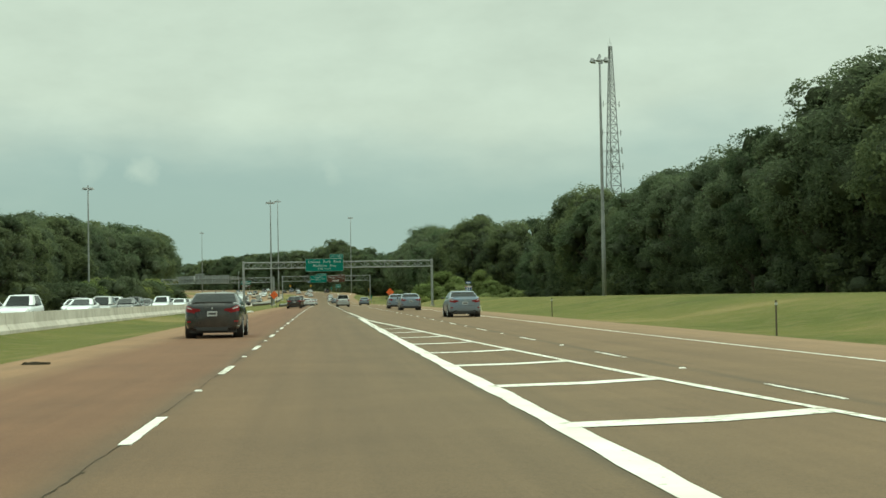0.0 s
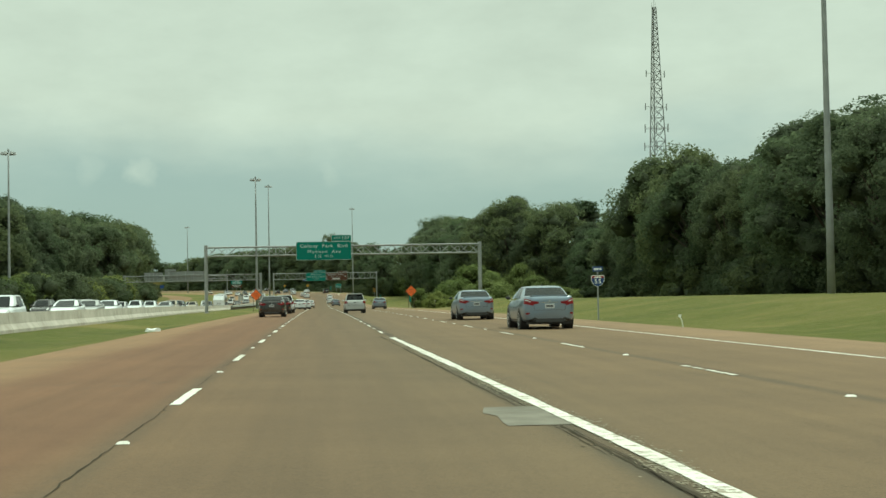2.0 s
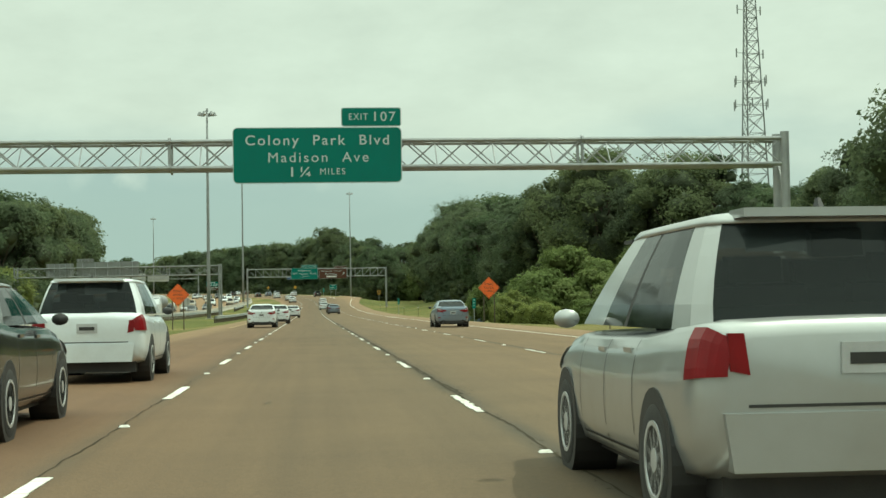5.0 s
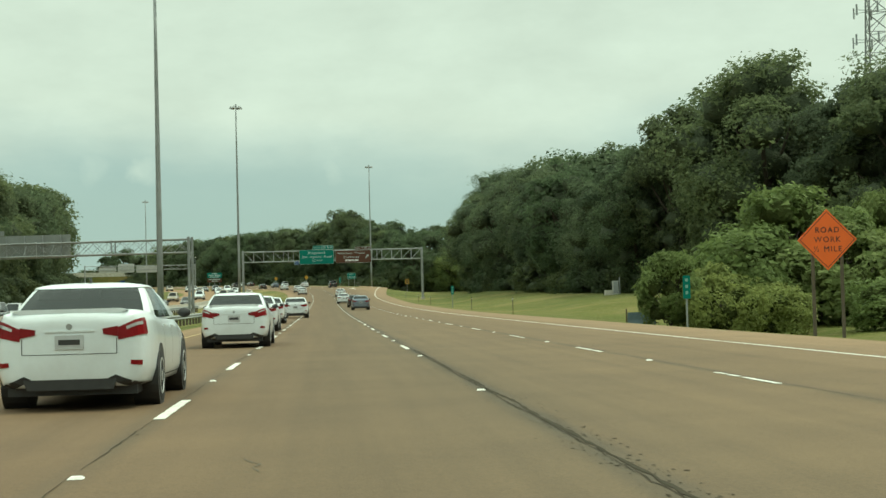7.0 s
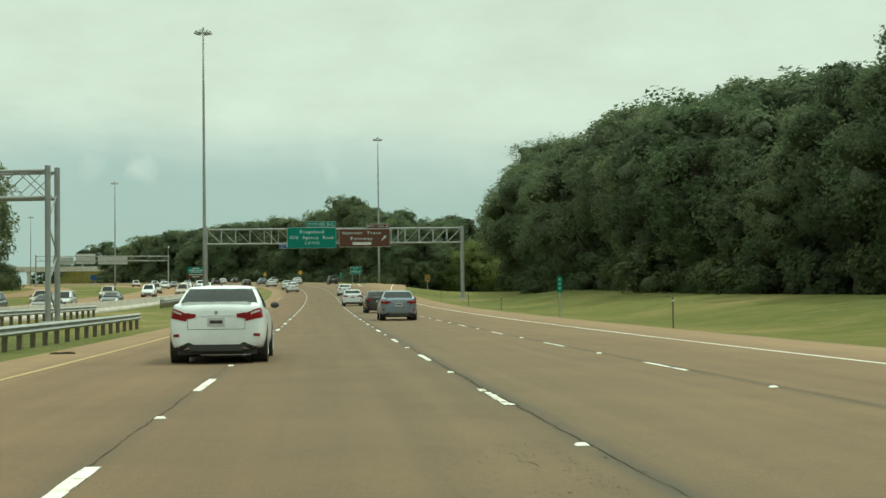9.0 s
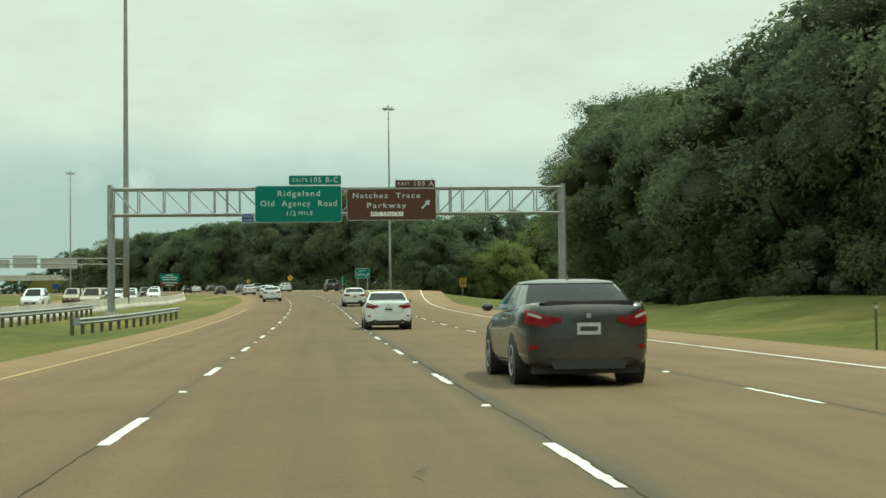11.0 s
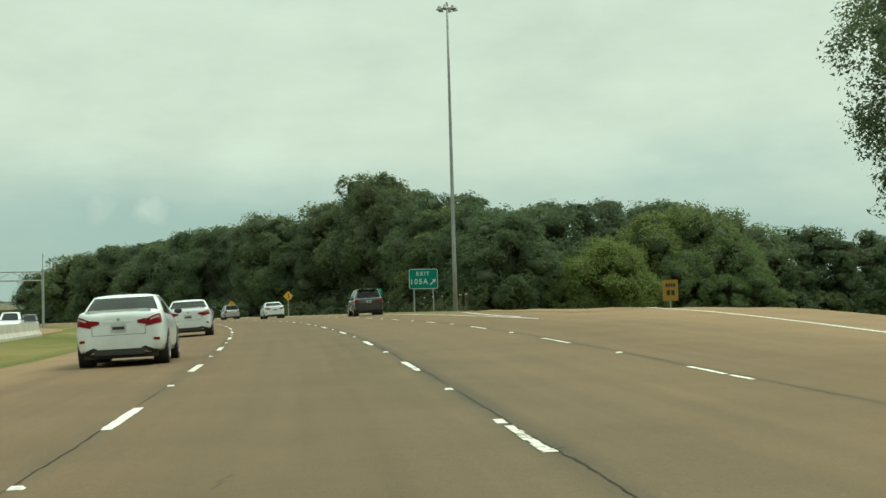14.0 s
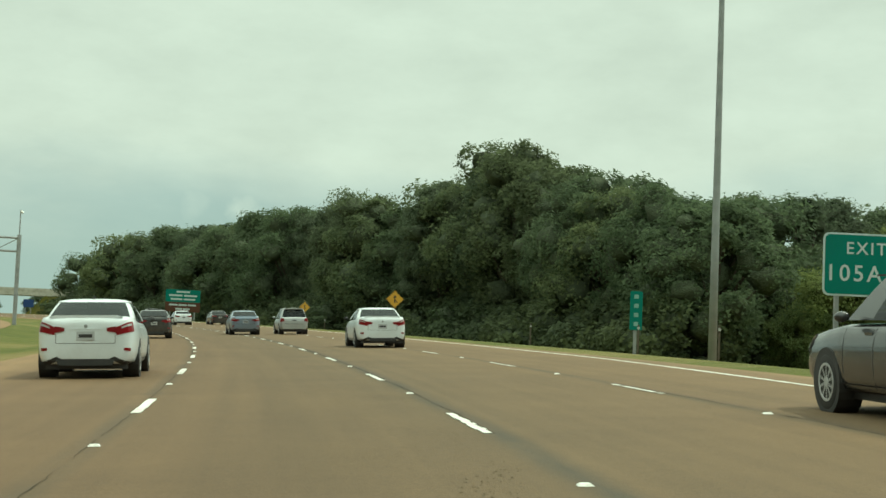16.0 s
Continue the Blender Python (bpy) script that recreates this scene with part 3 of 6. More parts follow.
# ---- road markings: each dash and marker is a piece of its own ----
def strip_mesh(name, s0, s1, lat, width, material, up=0.006, seg=4.0, wob=0.0, seed=0):
    n = max(1, int((s1 - s0) / seg))
    a, b = [], []
    for i in range(n + 1):
        s = s0 + (s1 - s0) * i / n
        la = lat(s) if callable(lat) else lat
        la += wob * noise.noise((s * 0.35, seed, 0))
        w = width * (1 + (0.5 * noise.noise((s * 1.7, seed, 5)) if wob else 0))
        a.append(place(s, la - w / 2, up + fall(s, la - w / 2)))
        b.append(place(s, la + w / 2, up + fall(s, la + w / 2)))
    v = a + b
    f = [(i, n + 1 + i, n + 2 + i, i + 1) for i in range(n)]
    me = bpy.data.meshes.new(name)
    me.from_pydata(v, [], f)
    me.materials.append(material)
    return me


def dash_mesh(seed, half, wear):
    """A painted dash with chipped edges, in short pieces."""
    rng = random.Random(seed)
    sh = Shape()
    n = 13
    for k in range(n):
        y0, y1 = -1.46 + 2.925 * k / n, -1.46 + 2.925 * (k + 1) / n
        if wear > 0.1 and rng.random() < 0.07:
            continue
        xl, xr = -half + rng.uniform(0, half * (0.10 + wear * 2.2)), half - rng.uniform(0, half * (0.10 + wear * 2.2))
        sh.box(xl, xr, y0 + rng.uniform(0, 0.02), y1, 0.0, 0.006)
    return sh.mesh("lane_dash", PAINT)


DASHES = {"fresh": [dash_mesh(k, 0.066, 0.05) for k in range(4)], "worn": [dash_mesh(10 + k, 0.05, 0.16) for k in range(4)], "chipped": [dash_mesh(20 + k, 0.062, 0.17) for k in range(4)]}
DOT = Shape().add([(-.055, -.055, 0), (.055, -.055, 0), (.055, .055, 0), (-.055, .055, 0), (-.035, -.03, .018), (.035, -.03, .018), (.035, .03, .018), (-.035, .03, .018)],
                  [(0, 1, 5, 4), (1, 2, 6, 5), (2, 3, 7, 6), (3, 0, 4, 7), (4, 5, 6, 7)]).mesh("lane_marker", MARKER)
PITCH = 11.7


def tilt_stand(s, lat, up):
    """Pose that also follows the grade."""
    a, b = place(s - 1, lat, up), place(s + 1, lat, up)
    d = (b - a).normalized()
    x = (place(s, lat + 0.5, up) - place(s, lat - 0.5, up)).normalized()
    zc = x.cross(d)
    m = Matrix((x, d, zc)).transposed().to_4x4()
    return Matrix.Translation(place(s, lat, up)) @ m


def dashes(first, last, phase, lat, look_of="fresh", gaps=(), nudge=()):
    k = math.ceil((first - phase) / PITCH)
    while phase + PITCH * k < last:
        s = phase + PITCH * k + 1.46
        s += sum(q for a, q in nudge if abs(s - a) < 3)
        if not any(g0 < s < g1_ for g0, g1_ in gaps):
            part("lane_dash", DASHES[look_of][k % 4], None, road, m=tilt_stand(s, lat, 0.003))
        part("lane_marker", DOT, None, road, m=tilt_stand(s + PITCH / 2, lat, 0.003))
        k += 1


PH_L, PH_R, PH_D = 56.36 % PITCH, 52.87 % PITCH, 1.1
dashes(30, 960, PH_L, -1.83, nudge=((174.9, 0.7), (326.9, 0.7), (362.1, -0.35)))
dashes(165, 960, PH_R, 1.83, "chipped", gaps=((306, 336),))
dashes(44, 960, PH_D, 5.49, "worn")
part("edge_line", strip_mesh("edge_line", 560 - 660, 632, lambda s: ramp_right(s), 0.11, PAINT, wob=0.01), None, road, "worn white edge line")
part("edge_line", strip_mesh("edge_line", 628, 1200, lambda s: float(np.interp(s, [628, 673, 684, 698], [8.3, 8.2, 8.65, 9.1])), 0.12, PAINT, wob=0.01), None, road, "worn white edge line")
part("edge_line", strip_mesh("edge_line", 632, 770, lambda s: min(8.4 + 0.0023 * (s - 628) ** 2, ramp_right(s) - 4.4), 0.13, PAINT, up=0.018), None, exit_ramp, "white gore line")
part("edge_line", strip_mesh("edge_line", 632, 790, ramp_right, 0.11, PAINT, up=0.018), None, exit_ramp, "worn white edge line")
part("yellow_edge_line", strip_mesh("yellow_edge_line", 330, 575, -5.1, 0.11, YELLOW_PAINT, wob=0.02), None, road, "faded yellow edge line")
# painted gore of the joining ramp
gore_l = lambda s: 1.93 + 0.05 * step(40, 60, s)
gore_r = lambda s: float(np.interp(s, [30, 57.3, 64.7, 86.8, 108.1, 114, 121, 135, 164], [6.1, 4.86, 4.46, 3.60, 2.72, 2.42, 2.19, 2.10, 1.86]))
part("gore_line", strip_mesh("gore_line", 20, 128, gore_l, 0.26, PAINT, wob=0.03, seg=1.0), None, road, "thick cracked white gore line")
part("gore_line", strip_mesh("gore_line", 20, 164, gore_r, 0.155, PAINT, up=0.009, seg=1.0, wob=0.012, seed=3), None, road, "white gore line")
for k in range(-1, 8):
    s = 57.5 + 6.05 * k
    a, b = gore_l(s), gore_r(s)
    mid = a + (b - a) * 0.52
    for s0, la0, s1_, la1 in ((s - 0.3, a, s, mid), (s, mid, s + 0.75, b)):
        p, q = place(s0, la0, 0.008), place(s1_, la1, 0.008)
        d = Vector((0, 0.28, 0))
        part("gore_chevron", Shape().add([p - d, q - d, q + d, p + d], [(0, 1, 2, 3)]), PAINT, road)
# cracked tar joints along the lane lines
def joint_mesh(s0, s1, lat, width, seed, crumbs):
    """A ragged crack with crumbled chips beside it."""
    rng = np.random.default_rng(seed)
    v, f = [], []
    s, prev = s0, None
    while s < s1:
        mid = lat(s) if callable(lat) else lat
        open_ = 0.5 + 0.9 * noise.noise((s * 0.05, seed, 2)) + 0.5 * noise.noise((s * 0.4, seed, 4))
        la = mid + 0.045 * noise.noise((s * 0.35, seed, 0)) + 0.02 * noise.noise((s * 2.6, seed, 9)) + rng.normal() * 0.006
        w = width * max(0.0, open_) * rng.uniform(0.4, 1.5)
        if w > 0.003:
            o = len(v)
            v += [place(s, la - w / 2, 0.0045 + fall(s, la)), place(s, la + w / 2, 0.0045 + fall(s, la))]
            if prev is not None:
                f.append((prev, prev + 1, o + 1, o))
            prev = o
        else:
            prev = None
        for _ in range(int(4 * crumbs * max(0.0, open_) * rng.random() * 2)):
            a, r = rng.uniform(0, 6.28), 0.006 + 0.016 * rng.random() ** 2
            cs, cl = s + rng.uniform(-0.2, 0.2), la + rng.normal() * width * 1.5
            o = len(v)
            for k in range(5):
                q = a + 1.257 * k
                rr = r * rng.uniform(0.5, 1.2)
                v.append(place(cs + rr * 1.6 * math.sin(q), cl + rr * math.cos(q), 0.004 + fall(cs, cl)))
            f.append((o, o + 1, o + 2, o + 3, o + 4))
        s += 0.22
    me = bpy.data.meshes.new("tar_joint")
    me.from_pydata(v, [], f)
    me.materials.append(TAR)
    return me


for lat, sd, s0, s1_, w, cr in ((1.90, 1, 40, 700, 0.026, 0.5), (1.95, 5, 255, 345, 0.085, 4.0), (-1.88, 2, 20, 700, 0.018, 0.3), (5.58, 3, 230, 700, 0.020, 0.3)):
    part("tar_joint", joint_mesh(s0, s1_, lat, w, sd, cr), None, road, "dark cracked tar joint")
for lat, sd in ((1.90, 1), (-1.88, 2)):
    part("tar_joint", strip_mesh("tar_joint", 700, 1000, lat, 0.03, TAR, up=0.0045, seg=1.0, wob=0.07, seed=sd), None, road, "dark cracked tar joint")
part("tar_joint", joint_mesh(100, 166, lambda s: gore_r(s) - 0.26, 0.05, 21, 1.6), None, road, "dark cracked tar joint")


def chips(s0, s1_, lat, count, seed):
    """Flakes of worn paint, thinning out to both sides of a painted line."""
    rng = random.Random(seed)
    v, f = [], []
    while len(f) < count:
        s = rng.uniform(s0, s1_)
        d = rng.choice((-1, -1, 1)) * (0.06 + abs(rng.gauss(0, 0.075)))
        if noise.noise((s * 0.6, d * 3, seed)) < rng.uniform(-0.35, 0.15):
            continue
        r, o = 0.004 + 0.014 * rng.random() ** 2, len(v)
        for j in range(5):
            q = 1.257 * j + rng.uniform(-0.4, 0.4)
            v.append(place(s + 2.2 * r * math.sin(q), lat(s) + d + r * math.cos(q), 0.0042))
        f.append(tuple(range(o, o + 5)))
    me = bpy.data.meshes.new("paint_chips")
    me.from_pydata(v, [], f)
    me.materials.append(CHIPS)
    tagged(part("paint_chips", me, None, road, "flakes of worn white paint on the asphalt"), "flakes of worn white paint on the asphalt", kind="stuff")


chips(96, 166, gore_r, 11000, 4)
part("grey_patch", strip_mesh("grey_patch", 134.6, 136.8, 1.78, 0.62, PATCH, up=0.005, seg=0.35, wob=0.15, seed=9), None, road, "broken grey patch in the asphalt")

# ---- median wall ----
median_wall = thing("median_wall", Matrix.Identity(4), "long pale concrete safety wall between the carriageways", "barrier", kind="structure")
prof = [(-0.30, -0.1), (-0.30, 0.08), (-0.13, 0.33), (-0.08, 0.81), (0.08, 0.81), (0.13, 0.33), (0.30, 0.08), (0.30, -0.1)]
for i in range(0, 118):
    s = -40 + 6.1 * i
    rings = []
    for e in (s + 0.02, s + 6.08):
        x, y, th = line(e)
        rings.append([place(e, wall_lat(e) + px, pz) for px, pz in prof])
    part("wall_segment", Shape().rings(rings), CONCRETE, median_wall)


# ---- overhead sign gantries ----
def truss(s0, lat0, lat1, base0, base1, top, deep, panels, label, posts=2, s_right=None, dep=1.3, steel=None, stout=0.17):
    """Box truss across the road, local x along the span. Returns the gantry and a place on its face."""
    a, b = place(s0, lat0), place(s0 if s_right is None else s_right, lat1)
    d = b - a
    span = math.hypot(d.x, d.y)
    ang = math.atan2(d.y, d.x)
    m = Matrix.Translation((a.x, a.y, 0)) @ Matrix.Rotation(ang, 4, "Z")
    g = thing("sign_gantry", m, label, "sign gantry", "gantries over the road")
    z1, z0 = top, top - deep
    for y in (-dep / 2, dep / 2):
        part("chord", Shape().tube((0, y, z1), (span, y, z1), 0.085), steel or GALV, g)
        part("chord", Shape().tube((0, y, z0), (span, y, z0), 0.085), steel or GALV, g)
    w = span / panels
    for i in range(panels):
        x0, x1 = i * w, (i + 1) * w
        xm = (x0 + x1) / 2
        ties = []
        for y in (-dep / 2, dep / 2):
            if posts == 2:
                ties += [((x0, y, z0), (xm, y, z1), 0.03), ((xm, y, z1), (x1, y, z0), 0.03), ((x0, y, z1), (xm, y, z0), 0.022), ((xm, y, z0), (x1, y, z1), 0.022)]
            else:
                left = i < panels / 2
                ties += [((x0, y, z0), (x0, y, z1), 0.04), ((x0 if left else x1, y, z1), (x1 if left else x0, y, z0), 0.035)]
        ties += [((x0, -dep / 2, z1), (x1, dep / 2, z1), 0.025), ((x0, dep / 2, z0), (x1, -dep / 2, z0), 0.025), ((x0, -dep / 2, z0), (x0, dep / 2, z1), 0.025)]
        for p, q, r in ties:
            part("brace", Shape().tube(p, q, r, n=6), steel or GALV, g)
    for i in range(1, 4):
        x = span * i / 4
        for y in (-dep / 2, dep / 2):
            part("splice_plate", Shape().tube((x - 0.04, y, z1), (x + 0.04, y, z1), 0.16).tube((x - 0.04, y, z0), (x + 0.04, y, z0), 0.16).box(x - 0.05, x + 0.05, y - 0.05, y + 0.05, z0, z1), steel or GALV, g)
    for x, zb in ((0, base0), (span, base1)):
        for y in (-dep / 2, dep / 2):
            xx = x - 0.15 if x == 0 else x + 0.15
            part("column", Shape().tube((xx, y, zb - 0.3), (xx, y, z1 + 0.25), stout, n=14), steel or GALV, g, smooth=False)
            part("base_plate", Shape().box(xx - 0.3, xx + 0.3, y - 0.3, y + 0.3, zb - 0.3, zb + 0.12), CONCRETE, g)
        hh = z0 - zb
        for j in range(4):
            za, zc = zb + 0.3 + hh * j / 4, zb + 0.3 + hh * (j + 1) / 4
            sgn = 1 if j % 2 else -1
            part("column_brace", Shape().tube((xx, -dep / 2 * sgn, za), (xx, dep / 2 * sgn, zc), 0.04, n=6), steel or GALV, g)
    return g, span, dep


def overhead_sign(g, name, x0, x1, z0, z1, material, label, dep, category="road sign"):
    """Panel on the front of a gantry, in the gantry's own axes; a thing of its own."""
    sign = thing(name, g.matrix_basis @ Matrix.Translation(((x0 + x1) / 2, -dep / 2 - 0.22, (z0 + z1) / 2)), label, category, "overhead signs")
    w, h = x1 - x0, z1 - z0
    part("border", rounded_panel(w, h, min(0.18, h * 0.12), -0.012, 0.03), LEGEND, sign)
    part("panel", rounded_panel(w - 0.06, h - 0.06, min(0.16, h * 0.11), -0.02, -0.0125), material, sign)
    for i in range(max(2, int(w / 1.2))):
        x = -w / 2 + w * (i + 0.5) / max(2, int(w / 1.2))
        part("bracket", Shape().box(x - 0.04, x + 0.04, 0.031, 0.13, -h / 2, h / 2), GALV, sign)
    return sign


FACE = -0.022
zg = grade(291)
g1, span1, dep1 = truss(292.1, -13.0, 18.35, zg - 0.1, zg - 0.1, 7.74, 1.0, 14, "galvanised box-truss gantry across the highway", dep=1.0)
ax = lambda g, p: (g.matrix_basis.inverted() @ Vector(p)).x
s1 = overhead_sign(g1, "overhead_sign", ax(g1, (-2.8, 291, 8)), ax(g1, (3.55, 291, 8)), 6.12, 8.23, GREEN, "green overhead sign for a boulevard and avenue exit", dep1)
lettering("Colony  Park  Blvd", 0.53, LEGEND, s1, 0.0, FACE, 0.55, wide=5.39)
lettering("Madison  Ave", 0.53, LEGEND, s1, 0.02, FACE, -0.10, wide=3.76)
lettering("1¼", 0.50, LEGEND, s1, -0.65, FACE, -0.65, wide=0.73)
lettering("MILES", 0.34, LEGEND, s1, 0.55, FACE, -0.63, wide=0.94)
t1 = overhead_sign(g1, "exit_tab_sign", ax(g1, (1.27, 291, 8)), ax(g1, (3.54, 291, 8)), 8.25, 8.97, GREEN, "green exit number tab above the overhead sign", dep1)
lettering("EXIT", 0.34, LEGEND, t1, -0.49, FACE, 0, wide=0.72)
lettering("107", 0.50, LEGEND, t1, 0.47, FACE, 0, wide=0.80)

zg3 = grade(566)
g3, span3, dep3 = truss(566.2, -13.65, 17.0, zg3, zg3 - 0.2, 10.1, 1.75, 18, "galvanised box-truss gantry carrying two exit signs", posts=1)
s2 = overhead_sign(g3, "overhead_sign", ax(g3, (-4.15, 565.5, 9)), ax(g3, (1.75, 565.5, 9)), 7.75, 10.25, GREEN, "green overhead sign for a town and road exit", dep3)
lettering("Ridgeland", 0.54, LEGEND, s2, 0.02, FACE, 0.70, wide=2.86)
lettering("Old  Agency  Road", 0.54, LEGEND, s2, 0.02, FACE, 0.02, wide=5.17)
lettering("1/2", 0.46, LEGEND, s2, -0.53, FACE, -0.66, wide=0.6)
lettering("MILE", 0.36, LEGEND, s2, 0.48, FACE, -0.64, wide=0.95)
t2 = overhead_sign(g3, "exit_tab_sign", ax(g3, (-1.85, 565.5, 9)), ax(g3, (1.72, 565.5, 9)), 10.29, 10.96, GREEN, "green exit number tab above the overhead sign", dep3)
lettering("EXITS", 0.34, LEGEND, t2, -1.03, FACE, 0, wide=0.98)
lettering("105 B-C", 0.50, LEGEND, t2, 0.6, FACE, 0, wide=1.86)
s3 = overhead_sign(g3, "overhead_sign", ax(g3, (2.08, 565.5, 9)), ax(g3, (8.22, 565.5, 9)), 7.85, 10.02, BROWN, "brown overhead sign for a scenic parkway", dep3)
lettering("Natchez  Trace", 0.50, LEGEND, s3, -0.36, FACE, 0.60, wide=4.6)
lettering("Parkway", 0.50, LEGEND, s3, -0.36, FACE, -0.08, wide=2.67)
part("plate", Shape().box(-1.42, 0.8, -0.028, -0.0215, -0.80, -0.50), WHITE, s3, "white plate")
lettering("NO TRUCKS", 0.32, BLACK, s3, -0.31, -0.03, -0.65, wide=2.05)


def arrow(parent, x, z, size, y=FACE, angle=45):
    pts = [(-0.5, -0.07), (0.1, -0.07), (0.1, -0.26), (0.5, 0), (0.1, 0.26), (0.1, 0.07), (-0.5, 0.07)]
    a = radians(angle)
    q = [(x + size * (px * math.cos(a) - pz * math.sin(a)), z + size * (px * math.sin(a) + pz * math.cos(a))) for px, pz in pts]
    sh = Shape().rings([[(px, y - 0.004, pz) for px, pz in q], [(px, y + 0.002, pz) for px, pz in q]])
    part("arrow", sh, LEGEND, parent, "white arrow")


arrow(s3, 2.35, 0.0, 0.82)
t3 = overhead_sign(g3, "exit_tab_sign", ax(g3, (5.4, 565.5, 9)), ax(g3, (8.18, 565.5, 9)), 10.06, 10.62, BROWN, "brown exit number tab above the overhead sign", dep3)
lettering("EXIT", 0.30, LEGEND, t3, -0.81, FACE, 0, wide=0.83)
lettering("105 A", 0.44, LEGEND, t3, 0.56, FACE, 0, wide=1.32)
for x in (5.45, 7.95):
    part("sign_hanger", Shape().tube((ax(g3, (x, 565.5, 9)), -dep3 / 2 - 0.1, 8), (ax(g3, (x, 565.5, 9)), -dep3 / 2 - 0.1, 10.75), 0.03), GALV, g3)
tb = overhead_sign(g3, "blue_plate_sign", ax(g3, (-5.05, 565.5, 9)), ax(g3, (-4.2, 565.5, 9)), 7.72, 8.36, BLUE, "small blue tourist information plate", dep3)
lettering("TOURIST", 0.20, LEGEND, tb, 0.0, FACE, 0.13, squeeze=0.85)
lettering("INFO", 0.20, LEGEND, tb, 0.0, FACE, -0.15)

# darker than ALU: these backs face away from the sun, shade put in the colour
SIGN_BACK = worn("shaded_sign_back", (0.25, 0.26, 0.25), (0.17, 0.175, 0.17), 0.8, 0.6, 0.3)
zg2 = grade(464)
# backlit truss: its darkness is put in by the duller steel colour
g2, span2, dep2 = truss(469.7, -45.4, -13.85, zg2 - 0.2, zg2, 8.1, 1.35, 11, "galvanised gantry over the far carriageway seen from behind", s_right=463.7, steel=GALV_DULL, stout=0.145)
for x0, x1, z0, z1 in ((-36.5, -26.6, 6.6, 9.05), (-36.5, -33.9, 9.09, 9.6), (-41.5, -37.2, 6.7, 8.9)):
    xa, xb = ax(g2, (x0, 467, 8)), ax(g2, (x1, 466, 8))
    sg = thing("overhead_sign", g2.matrix_basis @ Matrix.Translation(((xa + xb) / 2, dep2 / 2 + 0.3, (z0 + z1) / 2)), "grey back of an overhead sign facing away", "road sign", "overhead signs")
    w, h = xb - xa, z1 - z0
    part("panel", rounded_panel(w, h, 0.12, -0.01, 0.02), SIGN_BACK, sg)
    for i in range(5):
        x = -w / 2 + w * (i + 0.5) / 5
        part("stiffener", Shape().box(x - 0.05, x + 0.05, -0.12, -0.011, -h / 2, h / 2), GALV, sg)


# ---- high mast lights ----
def high_mast(x, y, base, top, lamps=6):
    m = thing("high_mast_light", Matrix.Translation((x, y, base)), "tall tapered steel mast with a ring of floodlights", "street lamp", "high mast lights")
    h = top - base
    pole = Shape()
    n, k = 14, 5
    rings = []
    for i in range(k + 1):
        r = 0.27 - 0.16 * i / k
        rings.append([(r * math.cos(2 * math.pi * j / n), r * math.sin(2 * math.pi * j / n), -0.4 + (h + 0.4) * i / k) for j in range(n)])
    part("pole", pole.rings(rings), GALV_DULL, m, smooth=True)
    part("base_plate", Shape().tube((0, 0, -0.4), (0, 0, 0.06), 0.55, n=12), CONCRETE, m)
    ring = Shape()
    for j in range(12):
        a, b = 2 * math.pi * j / 12, 2 * math.pi * (j + 1) / 12
        ring.tube((0.6 * math.cos(a), 0.6 * math.sin(a), h - 0.5), (0.6 * math.cos(b), 0.6 * math.sin(b), h - 0.5), 0.04, n=5)
    for j in range(3):
        a = 2 * math.pi * j / 3
        ring.tube((0, 0, h - 0.4), (0.6 * math.cos(a), 0.6 * math.sin(a), h - 0.5), 0.035, n=5)
    part("lamp_ring", ring, LAMP, m)
    part("cap", Shape().tube((0, 0, h - 0.1), (0, 0, h + 0.25), 0.2, 0.1, n=10), LAMP, m)
    for j in range(lamps):
        a = 2 * math.pi * (j + 0.2) / lamps
        c, sn = math.cos(a), math.sin(a)
        lamp = Shape().tube((0.6 * c, 0.6 * sn, h - 0.45), (0.85 * c, 0.85 * sn, h - 0.4), 0.05, n=6)
        lamp.tube((0.9 * c, 0.9 * sn, h - 0.25), (0.98 * c, 0.98 * sn, h - 0.72), 0.16, 0.33, n=12)
        part("floodlight", lamp, LAMP, m)
    return m


for x, y, base, top in ((33.0, 214.8, 0.9, 29.5), (-49.0, 358.6, -0.3, 26.2), (-13.2, 430.5, 0.2, 27.6), (-15.9, 590.0, 2.0, 38.8), (14.1, 746.5, 4.6, 41.2), (-66.0, 868.0, 6.3, 40.6),
                        (-175.0, 1190.0, 8.0, 46.0), (-120.0, 1010.0, 7.0, 38.0)):
    high_mast(x, y, base, top)


# ---- lattice tower behind the woods ----
TOWER_STEEL = worn("tower_steel", (0.20, 0.21, 0.21), (0.13, 0.13, 0.13), 0.6, 0.6, 0.3)


